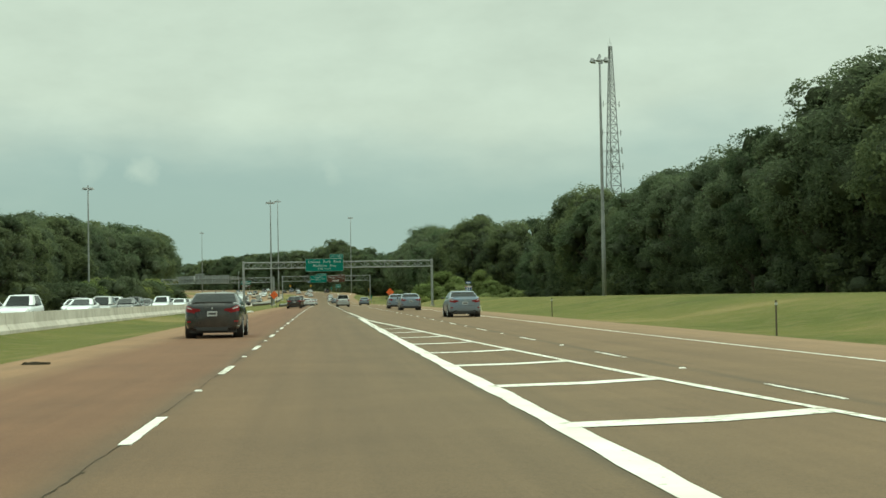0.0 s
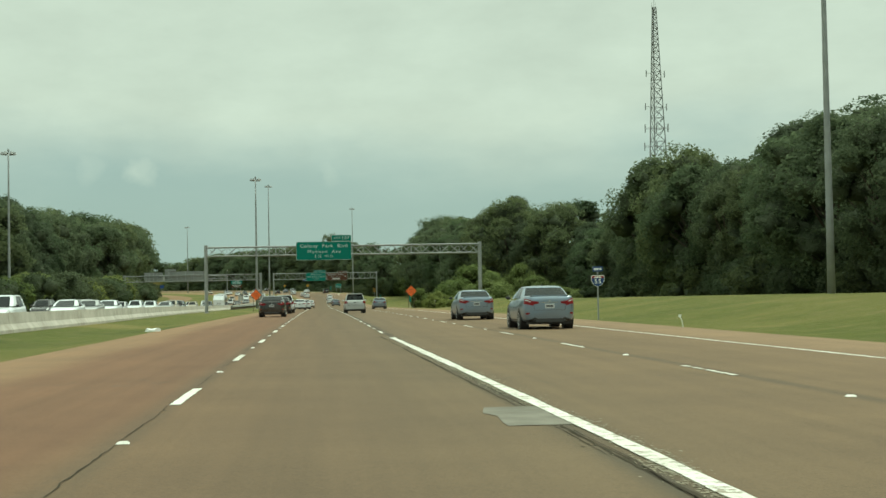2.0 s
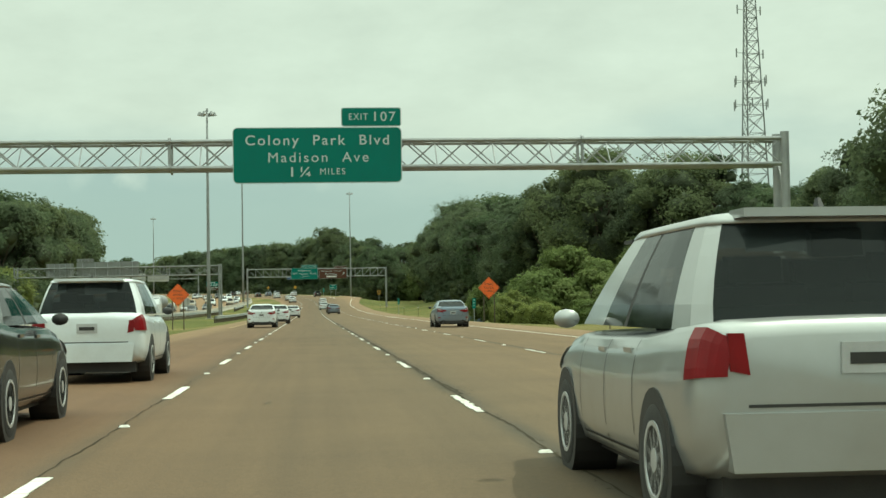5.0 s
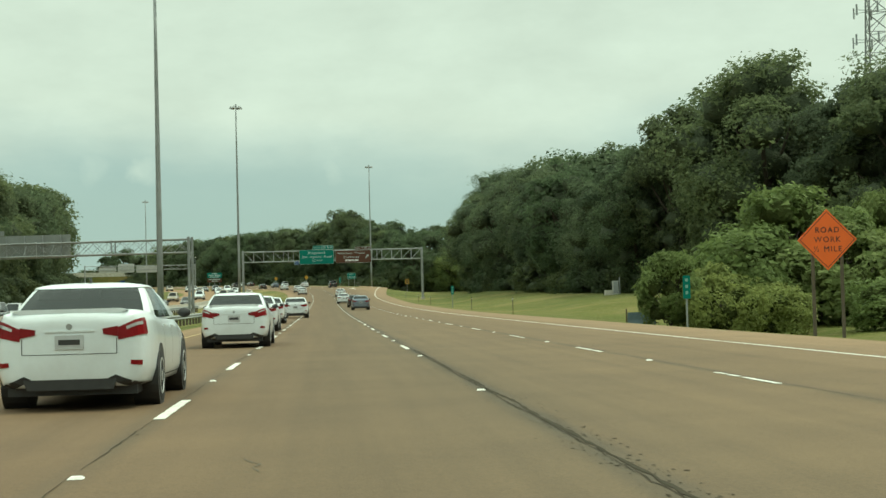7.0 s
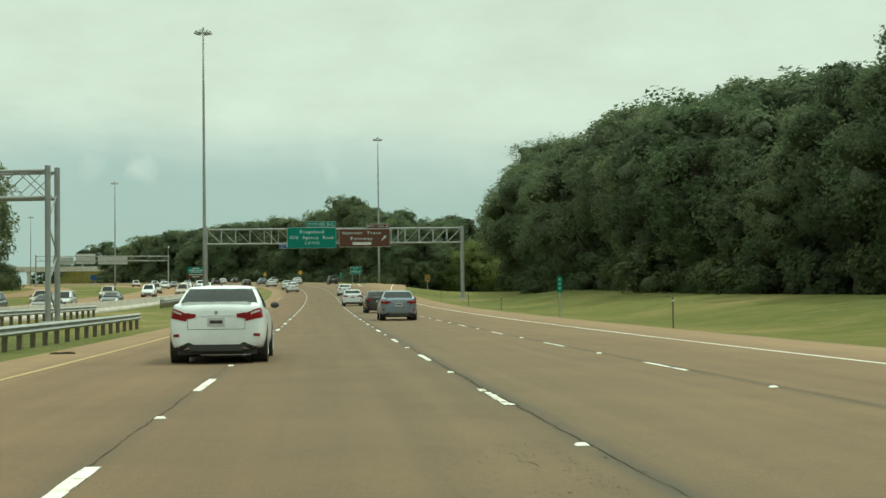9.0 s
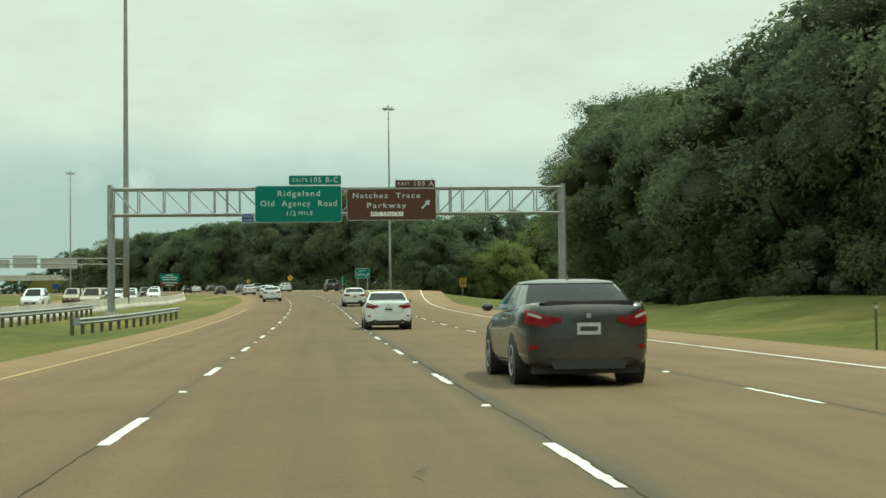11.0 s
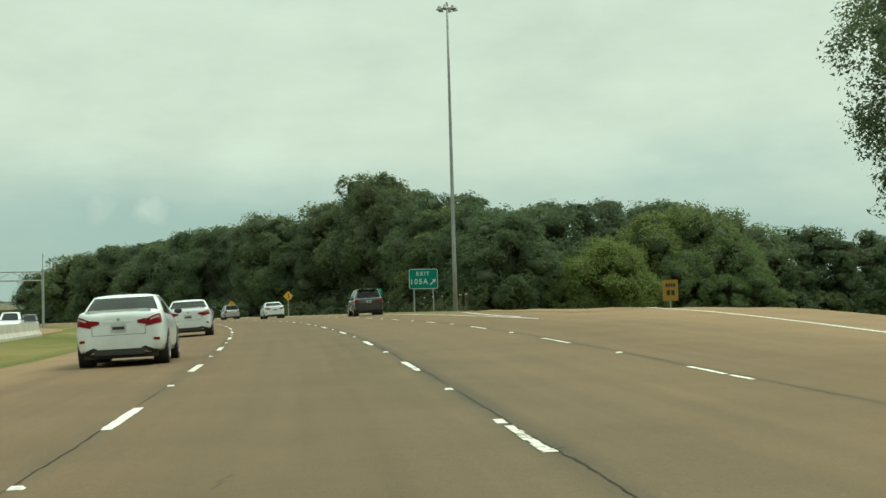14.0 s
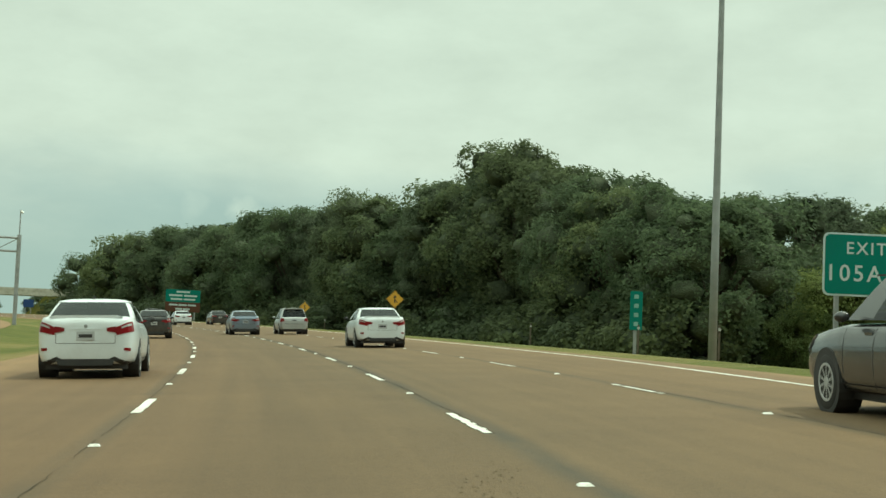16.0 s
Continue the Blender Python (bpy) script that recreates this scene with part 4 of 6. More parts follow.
def lattice_tower():
    t = thing("lattice_tower", Matrix.Translation((111.0, 595.0, 0.5)), "tall grey lattice radio tower above the trees", "radio tower")
    h = 96.0
    w = lambda z: 8.0 * (1 - z / h) + 1.3
    legs = lambda z: [Vector((w(z) * 0.58 * math.cos(a), w(z) * 0.58 * math.sin(a), z)) for a in (radians(90), radians(210), radians(330))]
    for i in range(3):
        part("leg", Shape().tube(legs(0)[i], legs(h)[i], 0.24, 0.13, n=6), TOWER_STEEL, t)
    z, lev = 0.0, [0.0]
    while z < h - 1:
        z += max(1.8, w(z) * 0.8)
        lev.append(min(z, h))
    for k in range(len(lev) - 1):
        a, b = legs(lev[k]), legs(lev[k + 1])
        br = Shape()
        for i in range(3):
            j = (i + 1) % 3
            br.tube(a[i], b[j], 0.085, n=4).tube(a[j], b[i], 0.085, n=4).tube(b[i], b[j], 0.07, n=4)
        part("lattice_bay", br, TOWER_STEEL, t)
    for zc, n in ((56.0, 6), (50.0, 6), (40.5, 6), (63.0, 2), (74.0, 2)):
        c = legs(zc)
        for i in range(n):
            a = 2 * math.pi * i / n + 0.3
            r = w(zc) * 0.58 + 1.6
            p = Vector((r * math.cos(a), r * math.sin(a), zc))
            part("antenna_panel", Shape().box(-0.17, 0.17, -0.1, 0.1, -1.1, 1.1, Matrix.Translation(p) @ Matrix.Rotation(a - radians(90), 4, "Z")).tube((0, 0, zc), p, 0.06, n=4), GALV_DULL, t)
    part("lightning_rod", Shape().tube((0, 0, h - 2), (0, 0, h + 3.5), 0.06, n=5), GALV_DULL, t)
    for dx in (-0.7, 0.5):
        part("whip_antenna", Shape().tube((dx, 0, h - 1), (dx, 0, h + 1.6), 0.05, n=5), GALV_DULL, t)


lattice_tower()


# ---- signs at the roadside ----
def post_sign(name, s, lat, label, category, posts, height, turn=0.0, post_material=GALV, thick=0.05, base=None):
    drop = fall(s, lat)
    b = terrain(s, lat) - drop if base is None else base
    m = thing(name, stand(s, lat, b, turn), label, category, "roadside signs")
    for x in posts:
        part("post", Shape().box(x - thick, x + thick, 0.02, 0.02 + 2 * thick, drop - 0.3, height), post_material, m)
    return m


def diamond(parent, z, size, material, border=BLACK, y=0.0):
    d = size / math.sqrt(2)
    for k, mm, yy in ((1.0, material, 0.0), (0.93, border, -0.004), (0.90, material, -0.006)):
        q = [(0, d * k), (-d * k, 0), (0, -d * k), (d * k, 0)]
        part("panel" if k == 1.0 else "border" if k == 0.93 else "face", Shape().rings([[(px, y + yy - 0.003, z + pz) for px, pz in q], [(px, y + yy + (0.012 if k == 1 else 0.0), z + pz) for px, pz in q]]), mm, parent)


for s, lat, zc in ((351.3, 14.1, 2.75), (348.1, -9.9, 2.6)):
    o = post_sign("road_work_sign", s, lat, "orange diamond road work sign on two posts", "road sign", (-0.42, 0.42), zc + 0.3, post_material=WOOD, thick=0.04)
    diamond(o, zc, 1.22, ORANGE)
    lettering("ROAD", 0.22, BLACK, o, 0, -0.011, zc + 0.27)
    lettering("WORK", 0.22, BLACK, o, 0, -0.011, zc + 0.0)
    lettering("½ MILE", 0.22, BLACK, o, 0, -0.011, zc - 0.27)

# route shield
o = post_sign("route_shield_sign", 207.4, 16.2, "red and blue interstate route shield on a post", "road sign", (0,), 3.1, thick=0.04)


def shield(k, y0, y1, zc, top=False):
    pts = []
    for i in range(25):
        x = -0.5 + i / 24
        pts.append((x, 0.30 + 0.06 * math.sin(abs(x) * 2 * math.pi)))
    low = [(0.5, 0.16), (0.47, -0.1), (0.36, -0.3), (0.18, -0.43), (0, -0.5), (-0.18, -0.43), (-0.36, -0.3), (-0.47, -0.1), (-0.5, 0.16)]
    if top:
        pts = [(x, z) for x, z in pts] + [(0.49, 0.17), (-0.49, 0.17)]
    else:
        pts = pts + low
    return Shape().rings([[(px * k, y0, zc + pz * k) for px, pz in pts], [(px * k, y1, zc + pz * k) for px, pz in pts]])


part("panel", shield(0.80, -0.008, 0.018, 2.35), WHITE, o)
part("face", shield(0.74, -0.014, -0.009, 2.34), BLUE, o)
part("crest", shield(0.74, -0.019, -0.015, 2.34, True), RED, o)
lettering("55", 0.36, WHITE, o, 0, -0.017, 2.26, squeeze=1.05)
bars(1, 0.42, 0.07, WHITE, o, 0, -0.021, 2.515)
part("plate", rounded_panel(0.6, 0.3, 0.04, -0.008, 0.015, 0, 3.0), BLUE, o, "blue direction plate")
bars(5, 0.45, 0.12, WHITE, o, 0, -0.009, 3.0)


def mile_sign(s, lat, height=2.5, label="narrow green mile marker with muted digits"):
    o = post_sign("mile_marker_sign", s, lat, label, "road sign", (0,), height - 0.2, thick=0.035)
    part("panel", rounded_panel(0.32, 0.98, 0.03, -0.008, 0.012, 0, height - 0.5), GREEN, o)
    for k in range(3):
        part("writing_bar", Shape().box(-0.055, 0.055, -0.014, -0.009, height - 0.26 - 0.27 * k, height - 0.13 - 0.27 * k), MUTED, o)


mile_sign(477.7, 14.5)
mile_sign(372.0, 15.2, 2.2)
o = post_sign("mile_marker_sign", 711.5, 14.3, "tall narrow green mile marker board", "road sign", (0,), 1.7, thick=0.05)
part("panel", rounded_panel(0.48, 1.45, 0.04, -0.008, 0.012, 0, 1.42), GREEN, o)
for k in range(4):
    part("writing_bar", Shape().box(-0.085, 0.085, -0.014, -0.009, 1.87 - 0.34 * k, 2.02 - 0.34 * k), MUTED, o)

o = post_sign("exit_gore_sign", 692.8, 14.5, "green exit sign with an arrow in the gore", "road sign", (-0.75, 0.75), 3.2, base=-0.3, turn=-4)
part("border", rounded_panel(2.25, 1.55, 0.16, -0.010, 0.015, 0, 2.68), LEGEND, o)
part("panel", rounded_panel(2.16, 1.46, 0.13, -0.018, -0.011, 0, 2.68), GREEN, o)
lettering("EXIT", 0.42, LEGEND, o, -0.05, -0.02, 3.07)
lettering("105A", 0.56, LEGEND, o, -0.36, -0.02, 2.45)
arrow(o, 0.74, 2.43, 0.62, -0.02)

o = post_sign("ramp_speed_sign", 664.3, 24.3, "amber exit speed sign at the ramp", "road sign", (0,), 2.2, base=-0.9, thick=0.045)
part("panel", rounded_panel(0.95, 1.25, 0.06, -0.008, 0.015, 0, 2.1), AMBER_DIM, o)
bars(4, 0.6, 0.2, BLACK, o, 0, -0.009, 2.4)
bars(2, 0.5, 0.3, BLACK, o, 0, -0.009, 1.95)
for s, lat in ((764.0, 14.2), (831.2, 20.0)):
    o = post_sign("merge_sign", s, lat, "amber diamond merging traffic sign", "road sign", (0,), 2.2, thick=0.045)
    diamond(o, 2.4, 0.92, AMBER)
    part("symbol", Shape().rings([[(x, y, z) for x, z in ((-0.042, 2.1), (0.042, 2.1), (0.042, 2.52), (0.12, 2.52), (0.0, 2.7), (-0.12, 2.52), (-0.042, 2.52))] for y in (-0.016, -0.010)]), BLACK, o, "black arrow")
    part("symbol", Shape().rings([[(x, y, z) for x, z in ((0.17, 2.13), (0.225, 2.17), (0.05, 2.39), (0.05, 2.30))] for y in (-0.016, -0.010)]), BLACK, o, "black side stroke")
o = post_sign("guide_sign", 917.8, 22.6, "large green guide board with a brown lower panel", "road sign", (-2.2, 0, 2.2), 6.0, thick=0.08, base=terrain(917.8, 22.6) - fall(917.8, 22.6) - 1.0)
part("panel", rounded_panel(6.2, 2.2, 0.2, -0.01, 0.02, 0, 5.6), GREEN, o)
part("lower_panel", rounded_panel(6.2, 1.7, 0.15, -0.01, 0.02, 0, 3.65), BROWN, o, "brown lower panel")
for z, n, w in ((6.3, 1, 2.4), (5.65, 2, 5.0), (5.0, 2, 4.4), (4.0, 3, 4.8), (3.3, 2, 2.6)):
    bars(n, w, 0.3, LEGEND, o, 0, -0.011, z, gap=0.12)
o = post_sign("blue_service_sign", 1010.0, 15.0, "small blue service board", "road sign", (-0.6, 0.6), 3.0)
part("panel", rounded_panel(2.4, 1.8, 0.1, -0.01, 0.02, 0, 2.4), BLUE, o)


# delineators, boxes and stakes in the grass
def delineator(s, lat, h=1.15, head=True):
    o = thing("delineator_post", stand(s, lat, terrain(s, lat)), "thin steel delineator post with a small reflector", "marker post", "delineators")
    part("post", Shape().box(-0.026, 0.026, -0.015, 0.015, -0.2, h), WOOD, o)
    if head:
        part("reflector", Shape().tube((0, -0.03, h - 0.12), (0, -0.021, h - 0.12), 0.05, n=10), ALU, o)


for s, lat in ((90, 14.3), (134, 14.0), (230, 13.9), (262, 13.8), (305, 14.2), (411.8, 12.9), (443.2, 13.2), (500, 13.6), (527, 13.8), (556, 13.6), (698, 12.6), (707, 13.0), (725, 13.6), (760, 13.6), (790, 13.6)):
    delineator(s, lat)
for s, lat in ((681.5, 12.4), (680.5, 12.8), (679, 13.2), (676.5, 14.0), (673, 13.2), (669, 12.8), (666.5, 12.4)):
    delineator(s, lat, 1.25)
o = thing("broken_marker_post", stand(181.5, 14.8, terrain(181.5, 14.8)), "short bent white plastic marker post in the grass", "marker post")
part("post", Shape().tube((0, 0, -0.1), (-0.07, 0, 0.28), 0.022, n=8).tube((-0.07, 0, 0.28), (-0.16, 0.02, 0.5), 0.022, 0.018, n=8), WHITE, o)
part("reflector", Shape().box(-0.21, -0.09, -0.02, 0.0, 0.42, 0.53), WHITE, o)
o = thing("utility_cabinet", stand(459.1, 29.6, terrain(459, 29.6)), "grey steel utility cabinet beside a marker post", "utility box")
part("cabinet", Shape().box(-0.28, 0.28, -0.25, 0.25, -0.1, 1.35), ALU, o)
part("door", Shape().box(-0.24, 0.24, -0.275, -0.251, 0.1, 1.28), GALV, o)
part("pad", Shape().box(-1.1, -0.35, -0.4, 0.4, -0.1, 0.42), CONCRETE, o, "low concrete box")
part("post", Shape().box(0.4, 0.5, -0.05, 0.05, -0.1, 1.75), GALV, o)


SILT = worn("faded_blue_fabric", (0.13, 0.17, 0.20), (0.08, 0.10, 0.11), 3.0, 0.9)
o = thing("silt_fence", stand(392, 17.6, terrain(392, 17.6), 18), "low faded blue fabric fence on short stakes", "fence")
part("fabric", Shape().rings([[(x, 0.03 * math.sin(7 * x) + y, z) for x in np.linspace(-0.9, 0.9, 13)] + [(x, 0.03 * math.sin(7 * x) + y, z + 0.01) for x in np.linspace(0.9, -0.9, 13)] for z, y in ((-0.1, 0.0), (0.35, 0.04), (0.75, 0.0))]), SILT, o)
for x in (-0.92, 0.0, 0.92):
    part("stake", Shape().box(x - 0.03, x + 0.03, 0.08, 0.13, -0.2, 0.95), WOOD, o)


# ---- guard rails on the median ----
def guard_rail(pts, label):
    """pts: (s, lat) knots; W-beam on wooden posts."""
    g = thing("guard_rail", Matrix.Identity(4), label, "guard rail", "guard rails")
    dense = []
    for (a, la), (b, lb) in zip(pts, pts[1:]):
        n = max(1, int((b - a) / 1.9))
        dense += [(a + (b - a) * i / n, la + (lb - la) * i / n) for i in range(n)]
    dense.append(pts[-1])
    prof = [(0.0, 0.43), (0.075, 0.50), (0.0, 0.57), (0.0, 0.60), (0.075, 0.67), (0.0, 0.74), (-0.012, 0.74), (0.06, 0.67), (-0.012, 0.60), (-0.012, 0.57), (0.06, 0.50), (-0.012, 0.43)]
    rings = [[place(s, la + px, terrain(s, la) + pz) for px, pz in prof] for s, la in dense]
    part("rail", Shape().rings(rings), GALV, g)
    for s, la in dense:
        part("post", Shape().box(-0.22, -0.07, -0.08, 0.08, -0.2, 0.72), WOOD, g, m=stand(s, la, terrain(s, la)))
    e = dense[0]
    part("end_piece", Shape().tube((0, 0, 0.42), (0, 0, 0.76), 0.16, n=10), GALV, g, m=stand(e[0], e[1] + 0.02, terrain(*e)))


guard_rail([(396, -10.1), (432, -9.3), (459, -8.8)], "galvanised W-beam guard rail on dark posts in the median")
guard_rail([(396, -16.4), (430, -16.2), (486, -14.9)], "galvanised W-beam guard rail beside the median wall")
guard_rail([(529, -10.3), (557, -8.5)], "short galvanised guard rail before the gantry leg")
guard_rail([(524, -14.6), (562, -14.4)], "galvanised guard rail in front of the median wall")

o = post_sign("sign_on_posts", 442.4, -17.2, "grey back of a small sign on two posts in the median", "road sign", (-0.32, 0.32), 2.7, turn=180, post_material=WOOD, thick=0.035)
part("panel", rounded_panel(1.1, 1.1, 0.08, -0.01, 0.012, 0, 2.2), ALU, o)


def litter(s, lat, w, h, material, label, seed):
    o = thing("road_litter", tilt_stand(s, lat, 0.0), label, "litter")
    rng = random.Random(seed)
    n = 14
    ring = [(w * (0.7 + 0.5 * rng.random()) * math.cos(2 * math.pi * j / n), 0.5 * w * (0.6 + 0.6 * rng.random()) * math.sin(2 * math.pi * j / n)) for j in range(n)]
    part("scrap", Shape().rings([[(x, y, 0.0) for x, y in ring], [(x * 0.9 + 0.03, y * 0.9, h * (0.4 + 0.6 * rng.random())) for x, y in ring], [(x * 0.3, y * 0.3, h * 0.7) for x, y in ring]]), material, o)


litter(180.2, -6.75, 0.3, 0.14, WHITE, "crumpled pale scrap lying on the dusty shoulder", 3)
litter(73.6, -5.8, 0.3, 0.06, TAR, "dark tyre scrap lying on the shoulder", 4)
litter(422.1, -6.1, 0.3, 0.05, TAR, "dark tyre scrap lying on the dusty shoulder", 5)

# ---- trees ----
def rand_dir(rng):
    v = rng.normal(size=3)
    return v / np.linalg.norm(v)


def leaf_cloud(rng, sprays, leaves, size, loose):
    """Leaves of many small sprays, as an array of triangles; a spray is (middle, outward way, reach)."""
    c = np.repeat(np.array([q[0] for q in sprays]), leaves, 0)
    out = np.repeat(np.array([q[1] for q in sprays]), leaves, 0)
    reach = np.repeat(np.array([q[2] for q in sprays]), leaves)[:, None]
    n = len(c)
    d = rng.normal(size=(n, 3))
    d -= 0.45 * out * np.sum(d * out, 1)[:, None]          # flattened across the way it faces
    d *= np.minimum(1.0, 1.75 / (np.linalg.norm(d, axis=1)[:, None] + 1e-9))       # no stray leaves
    p = c + d * reach * 0.52
    p[:, 2] -= 0.10 * np.sum(d * d, 1) * reach[:, 0]       # tips hang a little
    nrm = out + rng.normal(size=(n, 3)) * loose + np.array([0, 0, 0.2])
    nrm /= np.linalg.norm(nrm, axis=1)[:, None] + 1e-9
    t = np.cross(nrm, rng.normal(size=(n, 3)))
    t /= np.linalg.norm(t, axis=1)[:, None] + 1e-9
    b = np.cross(nrm, t)
    w = size * (0.55 + 0.8 * rng.random(n) ** 1.4)[:, None]
    h = w * (1.1 + 0.9 * rng.random(n))[:, None]
    v = np.stack([p - t * w * 0.8 - b * h * 0.1, p + t * w * 0.8 - b * h * 0.3, p + b * h + nrm * w * 0.2], 1).reshape(-1, 3)
    return v, np.arange(3 * n).reshape(-1, 3)


def ball(sub):
    b = bmesh.new()
    bmesh.ops.create_icosphere(b, subdivisions=sub, radius=1)
    v, f = np.array([q.co[:] for q in b.verts]), [tuple(q.index for q in g.verts) for g in b.faces]
    b.free()
    return v, f


BALLS = {1: ball(1), 2: ball(2)}


def mesh_from(name, v, f, material):
    me = bpy.data.meshes.new(name)
    me.from_pydata(v.tolist() if hasattr(v, "tolist") else v, [], f.tolist() if hasattr(f, "tolist") else f)
    me.materials.append(material)
    return me


HEIGHTS = {}


def make_tree(seed, height, radius, bare, boughs, sprays, leaves, size, leaf, label, low=False, name="tree", core=None, swell=1.0, ragged=0.25, sub=1, heart=0.42, fill=0.6, cone=0.3):
    """One tree: tapered trunk with limbs, boughs that billow out of the crown, each set with many leaf sprays.
    bare: height of the lowest foliage as a fraction."""
    rng = np.random.default_rng(seed)
    t = thing(name, Matrix.Identity(4), label, "bush" if low else "tree")
    zc, rz = height * (bare + 1) / 2, height * (1 - bare) / 2
    masses = [(np.array([0.0, 0.0, zc + rz * k]), radius * heart) for k in (-0.45, 0.0, 0.42)]
    for i in range(boughs):
        # even spread over the crown, then shaken
        z = 1 - 2 * (i + 0.5) / boughs + rng.normal() * 0.10
        z = min(max(z, -0.97), 0.97)
        a = 2.39996 * i + rng.normal() * 0.45
        ring = math.sqrt(1 - z * z)
        k = 0.58 + 0.31 * rng.random() - 0.16 * max(0.0, abs(z) - 0.6) / 0.4
        taper = 1.0 - cone * max(z + 0.1, 0)
        c = np.array([math.cos(a) * ring * radius * k * taper, math.sin(a) * ring * radius * k * taper, zc + z * rz * (k + 0.04)])
        masses.append((c, radius * (0.24 + 0.16 * rng.random()) * swell))
    hub = np.array([0, 0, zc - 0.25 * rz])
    spr = []
    for c, r in masses[3:]:
        for _ in range(sprays):
            d = rand_dir(rng)
            away = c - hub
            d = d + 0.75 * away / (np.linalg.norm(away) + 1e-9) + np.array([0, 0, 0.15])
            d /= np.linalg.norm(d)
            q = r * (0.80 + 0.30 * rng.random())
            if rng.random() < ragged:
                q = r * (1.08 + 0.26 * rng.random())
            spr.append((c + d * q * np.array([1, 1, 0.9]), d, r * (0.40 + 0.30 * rng.random())))
    trunk = Shape()
    r0 = height * 0.016 + 0.06
    bend = [np.array([rng.normal() * 0.25 * i, rng.normal() * 0.25 * i, height * 0.8 * i / 4]) for i in range(5)]
    n = 9
    trunk.rings([[(b[0] + r0 * (1 - 0.2 * i) * (1.5 if i == 0 else 1) * math.cos(2 * math.pi * j / n), b[1] + r0 * (1 - 0.2 * i) * (1.5 if i == 0 else 1) * math.sin(2 * math.pi * j / n), b[2] - (0.5 if i == 0 else 0)) for j in range(n)] for i, b in enumerate(bend)])
    for c, r in masses[3:]:
        f = min(max((c[2] / height - 0.15) / 0.8, 0.2), 0.95)
        z = height * 0.8 * f * 0.75
        b = np.array([np.interp(z, [q[2] for q in bend], [q[k] for q in bend]) for k in (0, 1)] + [z])
        midp = (b + c) / 2 + np.array([0, 0, -0.4])
        trunk.tube(b, midp, r0 * 0.45, r0 * 0.3, n=5, caps=False).tube(midp, c, r0 * 0.3, r0 * 0.12, n=5, caps=False)
    part("trunk", trunk, BARK, t, smooth=True)
    v, f = leaf_cloud(rng, spr, leaves, size, 0.5 if sub == 2 else 0.36)
    cv, cf = v.tolist(), f.tolist()
    n_leaf = len(cf)
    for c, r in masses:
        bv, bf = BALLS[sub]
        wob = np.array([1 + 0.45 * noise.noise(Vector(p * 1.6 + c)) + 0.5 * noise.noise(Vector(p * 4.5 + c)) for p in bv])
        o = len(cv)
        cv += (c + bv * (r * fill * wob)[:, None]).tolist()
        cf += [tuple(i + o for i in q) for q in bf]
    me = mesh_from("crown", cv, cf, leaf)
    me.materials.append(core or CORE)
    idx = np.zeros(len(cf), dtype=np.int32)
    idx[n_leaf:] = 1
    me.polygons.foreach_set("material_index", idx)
    me.polygons.foreach_set("use_smooth", idx.astype(bool))
    HEIGHTS[t.name] = float(np.percentile([p[2] for p in cv[:3 * n_leaf]], 99.9))
    part("crown", me, None, t)
    return t


TREES = [
    make_tree(1, 24, 6.8, 0.10, 36, 12, 52, 0.175, LEAF_OAK, "tall broadleaf oak with a dense rounded dark green crown", swell=0.98, sub=2),
    make_tree(2, 25, 6.2, 0.12, 36, 12, 52, 0.175, LEAF_DARK, "tall dark green hardwood tree in full leaf", swell=0.98, sub=2),
    make_tree(3, 22, 7.2, 0.06, 38, 12, 52, 0.175, LEAF_OAK, "broad spreading hardwood tree at the wood's edge", ragged=0.35, sub=2),
    make_tree(4, 26, 6.0, 0.14, 36, 12, 52, 0.175, LEAF_DARK, "tall slender dark hardwood tree in full leaf", ragged=0.4, swell=0.98, sub=2),
    make_tree(5, 20, 6.4, 0.05, 36, 12, 52, 0.175, LEAF_OAK, "mid-height green hardwood tree with an uneven crown", swell=0.98, sub=2),
]
FAR = [
    make_tree(21, 24, 7.2, 0.08, 28, 11, 38, 0.25, LEAF_OAK, "hardwood tree with a rounded dark green crown in the wood", swell=0.98),
    make_tree(22, 25, 6.6, 0.10, 28, 11, 38, 0.25, LEAF_DARK, "tall dark hardwood tree deep in the wood", swell=0.98, ragged=0.35),
    make_tree(23, 22, 7.6, 0.06, 28, 11, 38, 0.25, LEAF_OAK, "broad hardwood tree in the far wood", swell=0.98),
    make_tree(24, 26, 6.6, 0.10, 28, 11, 38, 0.25, LEAF_DARK, "tall hardwood tree in the far wood", swell=0.98, ragged=0.4),
]
BUSHES = [
    make_tree(11, 7.4, 3.4, 0.02, 18, 15, 36, 0.14, LEAF_LIGHT, "light green willow shrub in the roadside hollow", True, "shrub", CORE_LIGHT, 1.1),
    make_tree(12, 5.5, 3.2, 0.02, 16, 15, 36, 0.14, LEAF_LIGHT, "bushy light green willow shrub", True, "shrub", CORE_LIGHT, 1.1),
    make_tree(13, 7.0, 4.4, 0.02, 16, 11, 36, 0.20, LEAF_SHADED, "dense green undergrowth shrub at the wood's edge", True, "shrub", swell=1.25),
]
RAMP_TREES = [
    make_tree(14, 16, 7.6, 0.02, 36, 12, 48, 0.165, LEAF_PALE, "pale green many-stemmed tree beside the exit ramp", core=CORE_LIGHT, ragged=0.45, sub=2, cone=0.45),
    make_tree(15, 20, 6.6, 0.03, 38, 12, 52, 0.170, LEAF_YOUNG, "fresh green young tree at the end of the wood", ragged=0.35, sub=2, cone=0.4),
]
